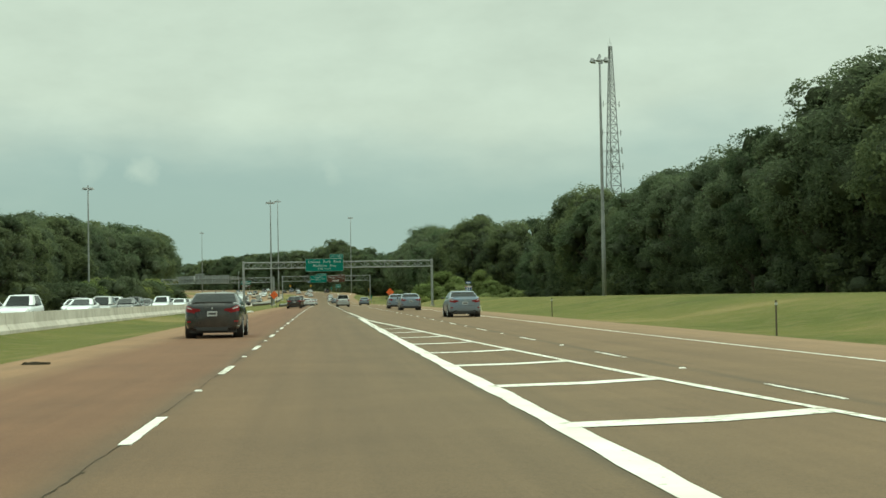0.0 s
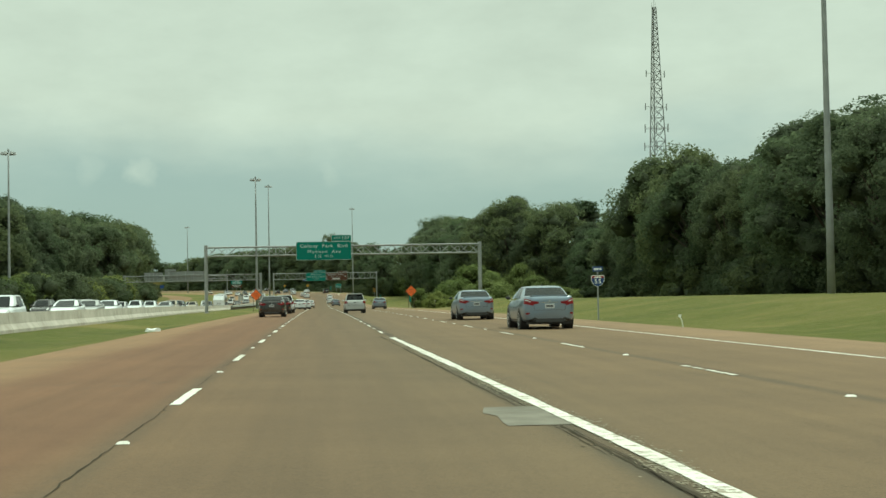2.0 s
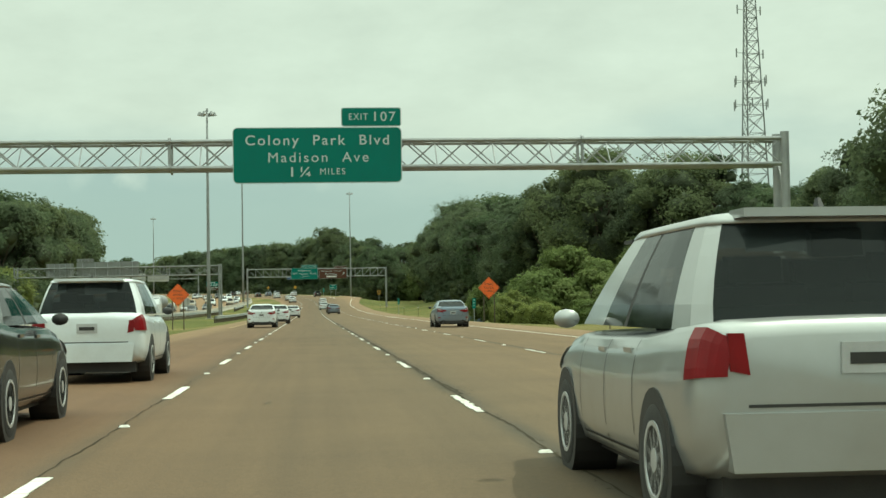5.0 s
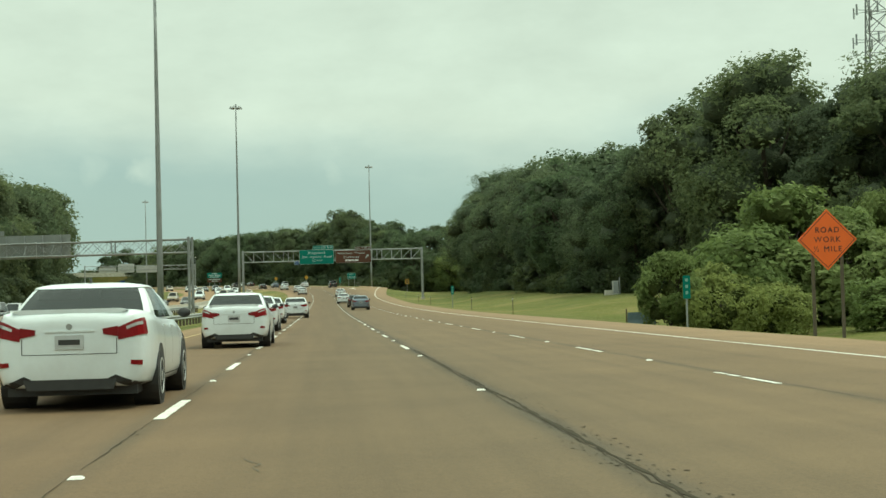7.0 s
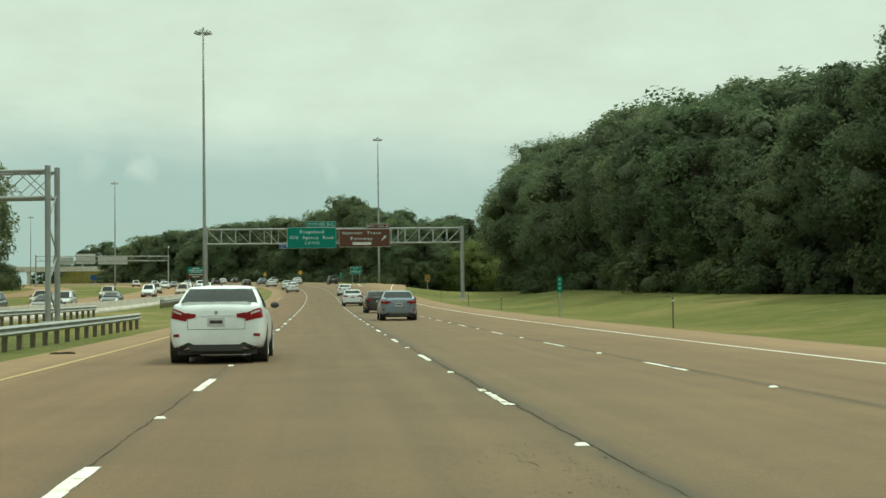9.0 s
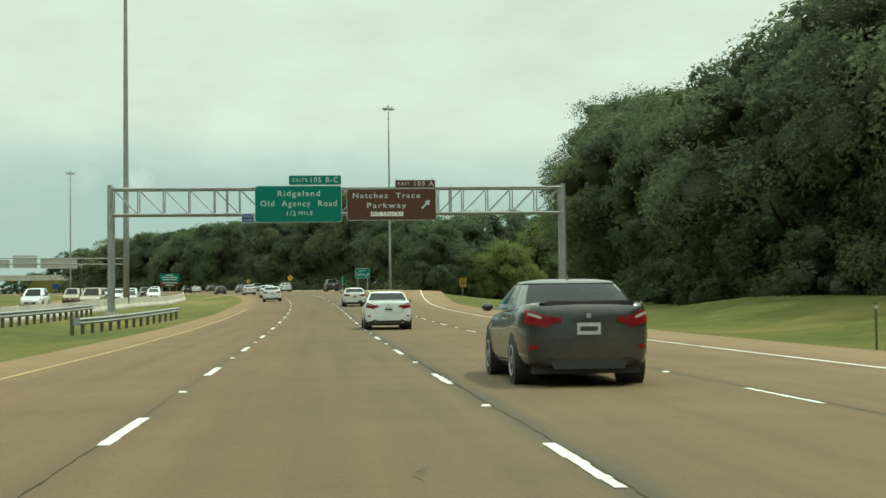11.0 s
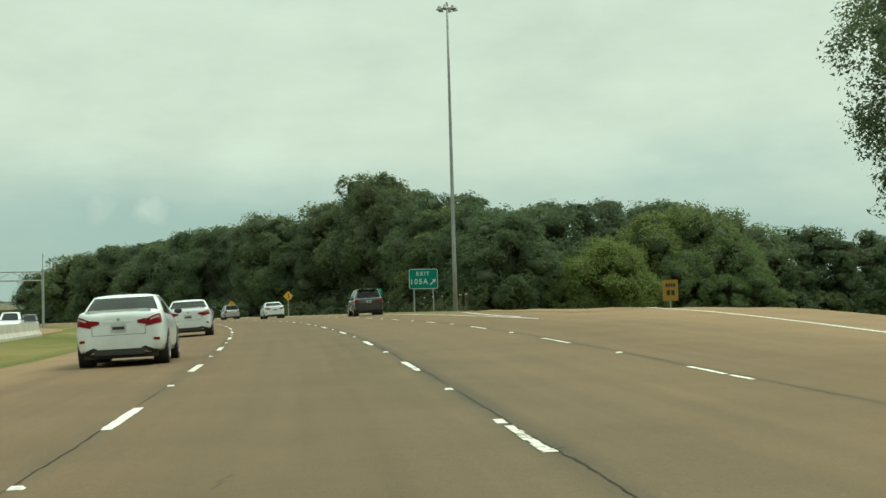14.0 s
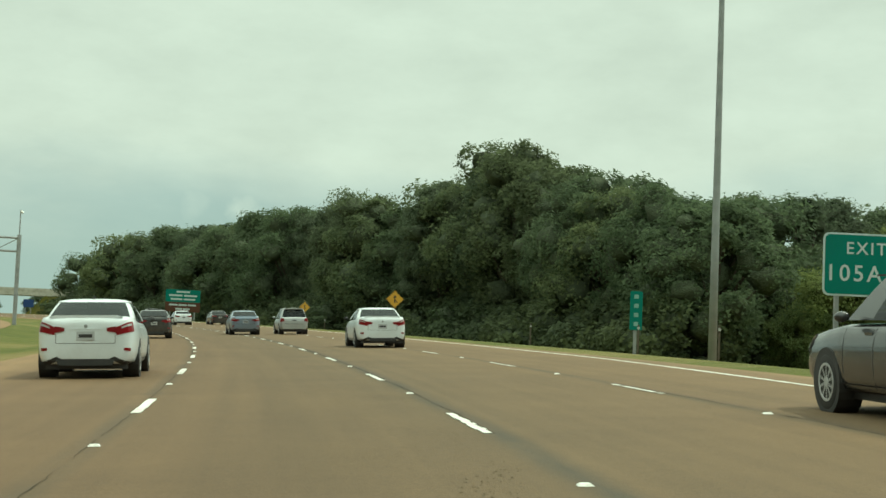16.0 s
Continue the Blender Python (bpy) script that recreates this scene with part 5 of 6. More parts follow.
OPEN_OAK = make_tree(31, 26, 10.0, 0.15, 60, 14, 72, 0.105, LEAF_OAK, "very tall open-crowned oak with sky between its boughs", swell=0.6, ragged=0.45, sub=2, heart=0.3, fill=0.58, cone=0.62)
used = set()
prng = random.Random(7)


def plant(ob, p, h, wide=1.0):
    k = h / HEIGHTS[ob.name]
    a = Matrix.Translation(p) @ Matrix.Rotation(prng.uniform(0, 6.28), 4, "Z") @ Matrix.Diagonal((k * wide, k * wide, k, 1))
    if id(ob) not in used:
        used.add(id(ob))
        ob.matrix_basis = a
        return ob
    c = copy_thing(ob, a @ Matrix.Diagonal([1 / q for q in ob.scale] + [1]))
    c["group"] = "roadside woods"
    return c


def row(s0, s1, gap, lat, h, kinds=TREES, wide=1.0, spread=3.0, sink=0.2):
    s = s0
    while s < s1:
        la = (lat(s) if callable(lat) else lat) + prng.uniform(-spread, spread)
        hh = (h(s) if callable(h) else h) * prng.uniform(0.87, 1.06)
        plant(prng.choice(kinds), place(s, la, terrain(s, la) - sink), hh - fall(s, la), wide * prng.uniform(0.92, 1.12))
        s += gap * prng.uniform(0.75, 1.25)


def table(text, k=1.0):
    """Heights along the road, as "station:height" pairs."""
    a = [tuple(float(v) for v in w.split(":")) for w in text.split()]
    return lambda s: float(np.interp(s, [q[0] for q in a], [q[1] * k for q in a]))


# the wood beside the verge, ended by a taller oak at the ramp
plant(OPEN_OAK, place(667, 50.8, terrain(667, 50.8) - 0.3), 31.0, 1.28)
front = table("120:56 200:54 330:55 350:58 430:52 470:37 520:34 600:36 650:41 680:49")
fh = table("165:23.5 190:22.5 203:20 225:19 240:18 258:17.8 284:20.3 292:19 299:16.8 315:20 334:22.5 347:23.5 362:24 371:18.3 386:18.5 400:15.8 415:15.2 422:16.5 432:20.2 448:21.9 457:23.4 465:19.5 470:15.6 478:14.8 488:14.5 495:15.2 511:17.6 535:20 544:20.8 567:20.8 580:19.5 597:20.6 604:20.4 611:20.5 619:19.6 626:20.5 634:22.8 645:24 650:25 660:21.6 676:22.8")
bh = table("160:29 200:29 230:26 270:26 285:25 290:23 331:24.2 357:21.6 367:22 400:21 415:17 424:15.6 432:16 444:19.3 454:22.9 472:22.5 493:20 502:18.5 512:19 523:20.5 535:20.5 560:24.3 582:26.2 633:26.6 650:27.7 690:29.5")
row(165, 352, 8.5, front, fh, TREES, 1.1)
row(352, 465, 8.5, front, fh, TREES, 1.1)
row(465, 655, 7.5, front, fh, TREES, 1.1)
row(160, 285, 10, lambda s: front(s) + 24, bh, FAR, 1.15)
row(285, 420, 11, lambda s: front(s) + 14, bh, FAR, 1.2)
row(420, 560, 10, lambda s: front(s) + 13, bh, FAR, 1.2)
row(560, 664, 11, lambda s: front(s) + 13, bh, FAR, 1.2)
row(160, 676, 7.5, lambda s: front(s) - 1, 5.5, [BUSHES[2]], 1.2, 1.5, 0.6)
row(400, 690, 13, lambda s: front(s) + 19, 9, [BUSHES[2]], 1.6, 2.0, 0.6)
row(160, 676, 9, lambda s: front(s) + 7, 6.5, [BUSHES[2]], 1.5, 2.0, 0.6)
# wood between the highway and the ramp, along the outside of the bend
in1 = table("770:62 860:55 960:42 1080:38 1150:38")
in_h = table("780:14.3 796:15.6 814:17.4 826:20.6 838:23.8 850:26.4 863:27 871:24 880:22.3 910:22 930:22.3 955:21.4 972:21 997:21 1013:19.6 1046:18.2 1050:18.0", 1.02)
row(806, 990, 8.0, in1, in_h, TREES, 1.15)
row(990, 1048, 8.0, in1, in_h, FAR, 1.15)
row(824, 1062, 9.5, lambda s: in1(s) + 12, table("800:16 824:18.5 836:20.5 850:24.5 862:27 878:27.6 887:24.5 910:23.6 930:23.6 959:23 991:22.6 1027:20.8 1061:19.5 1070:19.2"), FAR, 1.2)
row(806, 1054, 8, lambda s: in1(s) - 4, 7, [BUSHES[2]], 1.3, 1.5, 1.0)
for x, y, h in ((30, 846, 20), (38, 852, 20.5), (46, 848, 21), (53, 854, 21.5), (60, 858, 21.5), (67, 862, 22), (74, 866, 21), (42, 866, 23), (56, 870, 23.5), (70, 878, 24)):
    plant(prng.choice(FAR), Vector((x, y, 3.6)), h + 2.4, 1.15)
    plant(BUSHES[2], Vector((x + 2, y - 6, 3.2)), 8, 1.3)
# a pale shrubby tree and fresh green young trees where the ramp curves away
for ob, x, y, h, wide in ((RAMP_TREES[0], 45, 820, 16.2, 1.0), (RAMP_TREES[0], 39, 819, 9.5, 1.0), (RAMP_TREES[0], 52, 823, 10.5, 1.0), (RAMP_TREES[1], 58, 840, 21.5, 1.0), (RAMP_TREES[1], 65, 843, 23, 1.05),
                          (RAMP_TREES[1], 71, 838, 17.5, 1.05), (RAMP_TREES[1], 62, 832, 14, 1.1), (RAMP_TREES[1], 74, 832, 11, 1.2), (RAMP_TREES[1], 78, 833, 7, 1.3), (RAMP_TREES[1], 68, 830, 9.5, 1.2)):
    plant(ob, Vector((x, y, 2.9)), h, wide)
for i in range(22):
    plant(prng.choice(FAR), Vector((100 + 10 * i + prng.uniform(-3, 3), 982 + 5 * i + prng.uniform(-6, 6), 3.8)), 26.5 * prng.uniform(0.9, 1.1), 1.25)
    plant(BUSHES[2], Vector((100 + 10 * i + prng.uniform(-3, 3), 974 + 5 * i + prng.uniform(-3, 3), 3.2)), 11 * prng.uniform(0.85, 1.15), 1.2)
# woods beyond the far carriageway
row(335, 533, 9, -67, table("335:19.5 363:20.3 400:22 430:23.6 450:23.8 465:24.8 485:24.4 520:25.3"), FAR, 1.1)
row(335, 520, 14, -80, table("335:22 426:24 465:25.8 506:27.6 520:28"), FAR, 1.3)
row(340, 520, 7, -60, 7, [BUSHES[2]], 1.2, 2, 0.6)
row(345, 515, 8, -49, table("345:6.0 400:8.2 440:7.0 480:8.4 515:6.4"), [BUSHES[0], BUSHES[2], BUSHES[2]], 1.25, 3.0, 0.4)
row(560, 730, 9, lambda s: -66 - 0.02 * (s - 560), table("560:25 613:25.4 656:26.4 700:27.8 730:29"), FAR, 1.1)
row(560, 735, 14, -80, table("560:28.5 646:28.7 690:31 735:31"), FAR, 1.3)
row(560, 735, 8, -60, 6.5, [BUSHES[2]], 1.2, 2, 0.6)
# willow shrubs in the hollow: a large one, a narrow upright one, a small one by the verge, low brush between
for s, lat, h, wide, k in ((402, 29.5, 9.0, 1.0, 0), (398, 26.0, 6.6, 1.1, 1), (406, 32.5, 7.8, 1.0, 0), (396, 31.5, 6.2, 1.2, 1), (414, 40.0, 8.9, 0.62, 0), (412, 42.0, 6.6, 0.8, 1), (403, 41.7, 6.6, 0.8, 0), (405, 45.5, 5.2, 1.0, 1),
                           (385, 17.6, 4.2, 0.75, 0), (384, 19.8, 3.4, 0.9, 1), (391, 21.5, 4.4, 0.9, 1), (395, 23.5, 5.2, 1.0, 0), (388, 24.0, 3.2, 1.1, 1),
                           (384, 30.0, 3.0, 1.5, 1), (381, 34.0, 2.8, 1.6, 1), (378, 37.5, 2.6, 1.6, 1), (386, 38.0, 3.4, 1.5, 1), (392, 46.0, 4.2, 1.3, 1), (390, 51.0, 4.6, 1.3, 2), (396, 54.0, 5.0, 1.3, 1), (388, 58.0, 4.6, 1.4, 2), (372, 33.0, 1.8, 1.8, 1)):
    plant(BUSHES[k], place(s, lat, terrain(s, lat) - 0.25), h, 1.15 * wide)
# far tree line beyond the bend
for i in range(34):
    x = -420 + 12 * i + prng.uniform(-4, 4)
    plant(FAR[i % 4], Vector((x, 1330 + 20 * math.sin(i) - 3.0 * abs(i - 17), 10)), (27 - 13 * step(-130, -165, x)) * prng.uniform(0.9, 1.15), 1.4)

# ---- vehicles ----
def glass_material():
    m = mat("tinted_glass", 0.06, 0.0, (0.016, 0.021, 0.021), 0.15)
    b = m.node_tree.nodes["Principled BSDF"]
    b.inputs["Transmission Weight"].default_value = 0.45
    b.inputs["IOR"].default_value = 1.3
    co = m.node_tree.nodes.new("ShaderNodeTexCoord")
    n = N(m, "ShaderNodeTexNoise", Scale=3.0, Detail=4.0)
    L(m, co.outputs["Object"], n.inputs["Vector"])
    L(m, ramp(m, n.outputs["Fac"], [(0.35, (0.05, 0.05, 0.05)), (0.75, (0.12, 0.12, 0.12))]), b.inputs["Roughness"])
    return m


GLASS = glass_material()
TYRE = worn("tyre_rubber", (0.022, 0.022, 0.022), (0.05, 0.046, 0.04), 6.0, 0.85)
RIM = worn("alloy_rim", (0.50, 0.51, 0.52), (0.32, 0.32, 0.32), 6.0, 0.35, 0.25, bump=0.02)
TRIM = worn("black_trim", (0.022, 0.022, 0.023), (0.04, 0.038, 0.035), 4.0, 0.6)
CHROME = worn("chrome", (0.62, 0.63, 0.64), (0.5, 0.5, 0.5), 5.0, 0.15, 1.0, bump=0.0)
LENS_RED = worn("red_lamp_lens", (0.20, 0.006, 0.010), (0.11, 0.005, 0.007), 6.0, 0.3, bump=0.0, spec=0.25)
LENS_CLEAR = worn("clear_lamp_lens", (0.62, 0.63, 0.63), (0.35, 0.36, 0.36), 9.0, 0.12, 0.3, bump=0.0)
PLATE = worn("number_plate", (0.46, 0.47, 0.48), (0.34, 0.34, 0.35), 6.0, 0.5)
SEAT = worn("dark_seat_cloth", (0.045, 0.042, 0.04), (0.03, 0.03, 0.03), 8.0, 0.9)
CARPAINT = {
    "white": paint_material("white_car_paint", (0.70, 0.745, 0.775), 0.28),
    "silver": paint_material("silver_car_paint", (0.42, 0.43, 0.43), 0.32, metal=0.55),
    "blue": paint_material("pale_blue_car_paint", (0.185, 0.235, 0.30), 0.30, metal=0.5),
    "grey": paint_material("dark_grey_car_paint", (0.028, 0.029, 0.031), 0.25, metal=0.1),
    "black": paint_material("black_car_paint", (0.012, 0.012, 0.014), 0.22),
    "red": paint_material("red_car_paint", (0.26, 0.018, 0.015), 0.28),
    "tan": paint_material("tan_car_paint", (0.34, 0.29, 0.22), 0.32, metal=0.4),
}
SHAPES = {
    # length, width, height, wheel radius, axles (from rear, as fractions), stations (u, width, bottom, top), cabin (rear base, rear roof, front roof, front base), belt
    "sedan": (4.85, 1.82, 1.46, 0.33, (0.215, 0.795),
              [(0, .60, .37, 1.00), (.005, .74, .31, 1.07), (.014, .835, .28, 1.115), (.03, .90, .265, 1.135), (.06, .95, .255, 1.145), (.11, .985, .25, 1.14), (.16, 1.0, .24, 1.125), (.22, 1.0, .23, 1.10), (.36, 1.0, .21, 1.05), (.6, 1.0, .20, 1.02),
               (.72, 1.0, .20, 1.0), (.83, .985, .21, .93), (.92, .95, .23, .85), (.965, .90, .26, .76), (.99, .80, .31, .67), (1, .66, .37, .58)], (.115, .285, .53, .775), 1.0),
    "suv": (4.6, 1.83, 1.68, 0.35, (0.20, 0.79),
            [(0, .80, .52, 1.02), (.006, .90, .42, 1.08), (.02, .95, .36, 1.12), (.05, .98, .32, 1.13), (.14, 1.0, .28, 1.12), (.3, 1.0, .25, 1.08), (.6, 1.0, .25, 1.05),
             (.72, 1.0, .25, 1.05), (.82, .985, .26, 1.0), (.92, .95, .28, .93), (.965, .90, .32, .84), (.99, .82, .36, .74), (1, .70, .42, .64)], (.012, .075, .55, .74), 1.06),
    "hatch": (4.3, 1.76, 1.62, 0.32, (0.19, 0.81),
              [(0, .80, .48, .98), (.006, .90, .38, 1.04), (.02, .95, .32, 1.07), (.05, .98, .28, 1.07), (.14, 1.0, .24, 1.05), (.3, 1.0, .21, 1.0), (.6, 1.0, .21, .97),
               (.74, 1.0, .21, .97), (.84, .985, .22, .92), (.93, .95, .25, .84), (.97, .90, .29, .76), (.99, .82, .33, .68), (1, .70, .38, .58)], (.015, .10, .56, .80), .98),
}
SECTION = [(.78, 0), (.93, .05), (.985, .22), (1.0, .46), (.995, .66), (.965, .85), (.91, .96), (.80, .99), (.45, 1.005), (0.0, 1.012)]


def body_point(shape, u, v):
    """Point on the body's right side: u from tail to nose, v from sill to the middle of the deck."""
    Ln, W, H, rw, ax_, st, cab, belt = SHAPES[shape]
    us = [s[0] for s in st]
    w, zb, zt = (float(np.interp(u, us, [s[k] for s in st])) for k in (1, 2, 3))
    vs = np.linspace(0, 1, len(SECTION))
    fx, fz = (float(np.interp(v, vs, [s[k] for s in SECTION])) for k in (0, 1))
    return Vector((W / 2 * w * fx, -Ln / 2 + Ln * u, zb + (zt - zb) * fz))


def body_patch(shape, u0, u1, v0, v1, off, side, nu=6, nv=4):
    """A piece that lies on the body, lifted by off."""
    g = [[body_point(shape, u0 + (u1 - u0) * i / nu, v0 + (v1 - v0) * j / nv) for j in range(nv + 1)] for i in range(nu + 1)]
    c = Vector((0, 0, 0.6))
    out = [[p + (Vector((p.x, 0.25 * p.y, p.z - 0.55))).normalized() * off for p in r] for r in g]
    sh = Shape()
    pts = [p for r in out for p in r]
    if side < 0:
        pts = [Vector((-p.x, p.y, p.z)) for p in pts]
    n = nv + 1
    sh.add(pts, [(i * n + j, i * n + j + 1, (i + 1) * n + j + 1, (i + 1) * n + j) for i in range(nu) for j in range(nv)])
    return sh


def car_wheel(parent, x, y, r, side):
    n = 24
    prof = [(-0.10, 0.62), (-0.105, 0.9), (-0.085, 0.985), (0.0, 1.0), (0.085, 0.985), (0.105, 0.9), (0.10, 0.62)]
    rings = [[(px, r * k * math.cos(2 * math.pi * j / n), r * k * math.sin(2 * math.pi * j / n)) for j in range(n)] for px, k in prof]
    w = part("wheel", Shape().rings(rings), TYRE, parent, smooth=True, m=Matrix.Translation((x, y, r)))
    rim = Shape()
    rim.rings([[(px * side, r * k * math.cos(2 * math.pi * j / n), r * k * math.sin(2 * math.pi * j / n)) for j in range(n)] for px, k in ((0.06, 0.66), (0.108, 0.66), (0.108, 0.58), (0.05, 0.54))], caps=False)
    for i in range(10):
        a = 2 * math.pi * i / 10
        rim.box(0.05, 0.100, -0.019, 0.019, 0.02, r * 0.62, Matrix.Rotation(a, 4, "X") if side > 0 else Matrix.Rotation(radians(180), 4, "Z") @ Matrix.Rotation(a, 4, "X"))
    rim.tube((0.03 * side, 0, 0), (0.105 * side, 0, 0), 0.065, n=12)
    part("rim", rim, RIM, w, "alloy rim")
    None if parent.get("plain") else part("hub_shadow", Shape().tube((0.01 * side, 0, 0), (0.04 * side, 0, 0), r * 0.63, n=20), TRIM, w)


def make_car(name, shape, colour, m, label, group="cars on the highway", plain=False):
    Ln, W, H, rw, axl, st, cab, belt = SHAPES[shape]
    paint = CARPAINT[colour]
    car = thing(name, m, label, "car", group)
    # body shell
    us = sorted(set([s[0] for s in st] + [i / 24 for i in range(25)]))
    vs = [i / 27 for i in range(28)]
    rings = []
    for u in us:
        right = [body_point(shape, u, v) for v in vs]
        rings.append(right + [Vector((-p.x, p.y, p.z)) for p in reversed(right[:-1])])
    part("body", Shape().rings(rings), paint, car, smooth=True)
    # cabin: rings in plan from belt to roof
    k = Ln
    yr0, yr1, yf1, yf0 = (-k / 2 + k * c for c in cab)
    zroof = H - 0.03

    def plan(t):
        e = t ** 0.92
        yr, yf = yr0 + (yr1 - yr0) * e, yf0 + (yf1 - yf0) * e
        w = W / 2 * (0.925 - 0.215 * t ** 1.25)
        z = belt + 0.03 + (zroof - belt - 0.03) * (1 - (1 - t) ** 1.12)
        d = yf - yr
        half = [(0, yr), (0.4, yr + 0.015), (0.72, yr + 0.05), (0.90, yr + 0.10), (0.975, yr + 0.07 * d + 0.07), (0.99, yr + 0.19 * d), (1.0, yr + 0.32 * d), (1.0, yr + 0.50 * d), (1.0, yr + 0.525 * d), (0.99, yr + 0.72 * d), (0.975, yf - 0.22), (0.93, yf - 0.14), (0.75, yf - 0.06), (0.4, yf - 0.015), (0, yf)]
        pts = [(w * a, b, z) for a, b in half]
        return pts + [(-x, y, zz) for x, y, zz in reversed(pts[1:-1])]

    levels = [plan(t) for t in (0, 0.2, 0.4, 0.6, 0.8, 0.93)]
    n = len(levels[0])
    groups = {"rear_window": [0, 1, 2, n - 3, n - 2, n - 1], "side_window": [5, 6, 8], "side_window_l": [n - 1 - i for i in (5, 6, 8)],
              "rear_side": [], "windscreen": [12, 13, 14, 15]}
    taken = set(sum(groups.values(), []))
    mid_pillar = {7, n - 1 - 7}
    rest = [i for i in range(n) if i not in taken and i not in mid_pillar]

    def strip_faces(idx):
        sh = Shape()
        for i in idx:
            j = (i + 1) % n
            for a in range(len(levels) - 1):
                sh.add([levels[a][i], levels[a][j], levels[a + 1][j], levels[a + 1][i]], [(0, 1, 2, 3)])
        return sh

    for nm, idx in groups.items():
        if idx:
            part(nm.replace("_l", ""), strip_faces(idx).mesh(nm, GLASS, True, fix=False), None, car, "tinted glass")
    runs = []
    for i in rest:
        if runs and runs[-1][-1] == i - 1:
            runs[-1].append(i)
        else:
            runs.append([i])
    for idx in runs:
        part("pillar", strip_faces(idx).mesh("pillar", paint, True, fix=False), None, car)
    for i in mid_pillar:
        part("door_pillar", strip_faces([i]).mesh("door_pillar", TRIM, False, fix=False), None, car)
    top = [plan(t) for t in (0.9, 0.95, 1.0)]
    cx = (yr1 + yf1) / 2
    dome = [[(x * 1.012, (y - cx) * 1.012 + cx, z) for x, y, z in r] for r in top]
    for sc, dz in ((0.9, 0.018), (0.7, 0.035), (0.4, 0.045), (0.1, 0.048)):
        dome.append([(x * sc, (y - cx) * sc + cx, z + dz) for x, y, z in top[-1]])
    part("roof", Shape().rings(dome), paint, car, smooth=True)
    inner = Shape().box(-W * 0.40, W * 0.40, yr0 + 0.1, yf0 - 0.1, 0.35, belt - 0.03)
    part("cabin_floor", inner, SEAT, car)
    for x in () if plain else (-0.36, 0.36):
        for y in (yr1 + 0.25, (yr1 + yf1) / 2 + 0.35):
            part("seat", Shape().box(x - 0.24, x + 0.24, y, y + 0.14, 0.4, belt + 0.18).box(x - 0.13, x + 0.13, y + 0.02, y + 0.12, belt + 0.2, belt + 0.34), SEAT, car)
    if not plain:
        part("windscreen_shade", Shape().box(-W * 0.36, W * 0.36, yf1 - 0.05, yf1 + 0.2, zroof - 0.06, zroof - 0.04), TRIM, car)
    # underside, sills, wheels
    part("underbody", Shape().box(-W * 0.40, W * 0.40, -Ln * 0.46, Ln * 0.46, 0.17, 0.34), TRIM, car)
    for sgn in (1, -1):
        for a in axl:
            y = -Ln / 2 + Ln * a
            part("wheel_arch", Shape().tube((sgn * (W / 2 - 0.30), y, rw + 0.01), (sgn * (W / 2 + 0.004), y, rw + 0.01), rw + 0.055, n=24), TRIM, car)
            car_wheel(car, sgn * (W / 2 - 0.095), y, rw, sgn)
        mz = belt + 0.07
        my = -Ln / 2 + Ln * cab[3] - 0.42
        mir = Shape()
        mir.rings([[(sgn * (W / 2 + 0.02 + 0.10 * s1_ + 0.09 * math.cos(q) * s0), my + dy, mz + 0.065 * math.sin(q) * s0) for q in [2 * math.pi * j / 12 for j in range(12)]] for dy, s0, s1_ in ((-0.05, 0.9, 0.5), (0.0, 1.0, 0.5), (0.07, 0.8, 0.45), (0.11, 0.3, 0.4))])
        part("door_mirror", mir, paint if colour in ("silver", "grey") else TRIM, car, smooth=True)
        for u0 in () if plain else (0.36, 0.535):
            p = body_point(shape, u0, 0.56)
            part("door_handle", Shape().box(sgn * p.x - 0.012, sgn * p.x + 0.016, p.y - 0.1, p.y + 0.1, p.z - 0.015, p.z + 0.015), paint, car)
        for u0 in () if plain else (0.315, 0.50, 0.685):
            part("door_gap", body_patch(shape, u0 - 0.0012, u0 + 0.0012, 0.12, 0.64, 0.003, sgn, 1, 8), TRIM, car)
        None if plain else part("sill", body_patch(shape, 0.30, 0.70, 0.02, 0.17, 0.004, sgn, 6, 2), TRIM, car)
    # tail
    yb = -Ln / 2
    zt = st[3][3]
    if shape == "sedan":
        for sgn in (1, -1):
            lamp = [(0.205, 0.925), (0.21, 0.865), (0.30, 0.835), (0.30, 0.955)]
            part("tail_light", Shape().rings([[(sgn * W * x, yb - 0.012, z) for x, z in lamp], [(sgn * W * x, yb + 0.06, z) for x, z in lamp]]), LENS_RED, car, "red tail lamp")
            part("tail_light", body_patch(shape, 0.0, 0.052, 0.45, 0.585, 0.012, sgn, 14, 6), LENS_RED, car, "red tail lamp")
            None if plain else part("tail_light_band", body_patch(shape, 0.004, 0.034, 0.525, 0.55, 0.016, sgn, 10, 2), LENS_CLEAR, car, "clear lamp strip")
            None if plain else part("reflector", body_patch(shape, 0.006, 0.026, 0.245, 0.275, 0.008, sgn, 8, 2), LENS_RED, car)
            None if plain else part("exhaust_tip", Shape().tube((sgn * 0.46, yb + 0.01, 0.33), (sgn * 0.46, yb + 0.2, 0.33), 0.035, n=12), GALV_DULL, car)
            part("lower_bumper", body_patch(shape, 0.0, 0.075, 0.0, 0.115, 0.005, sgn, 14, 3), TRIM, car, "black lower bumper")
        part("number_plate", Shape().box(-0.16, 0.16, yb - 0.014, yb, 0.70, 0.86), PLATE, car)
        part("plate_bar", Shape().box(-0.12, 0.12, yb - 0.018, yb - 0.0145, 0.75, 0.81), TRIM, car)
        part("boot_trim", Shape().box(-0.28, 0.28, yb - 0.012, yb + 0.02, 0.895, 0.915), CHROME if colour == "blue" else paint, car)
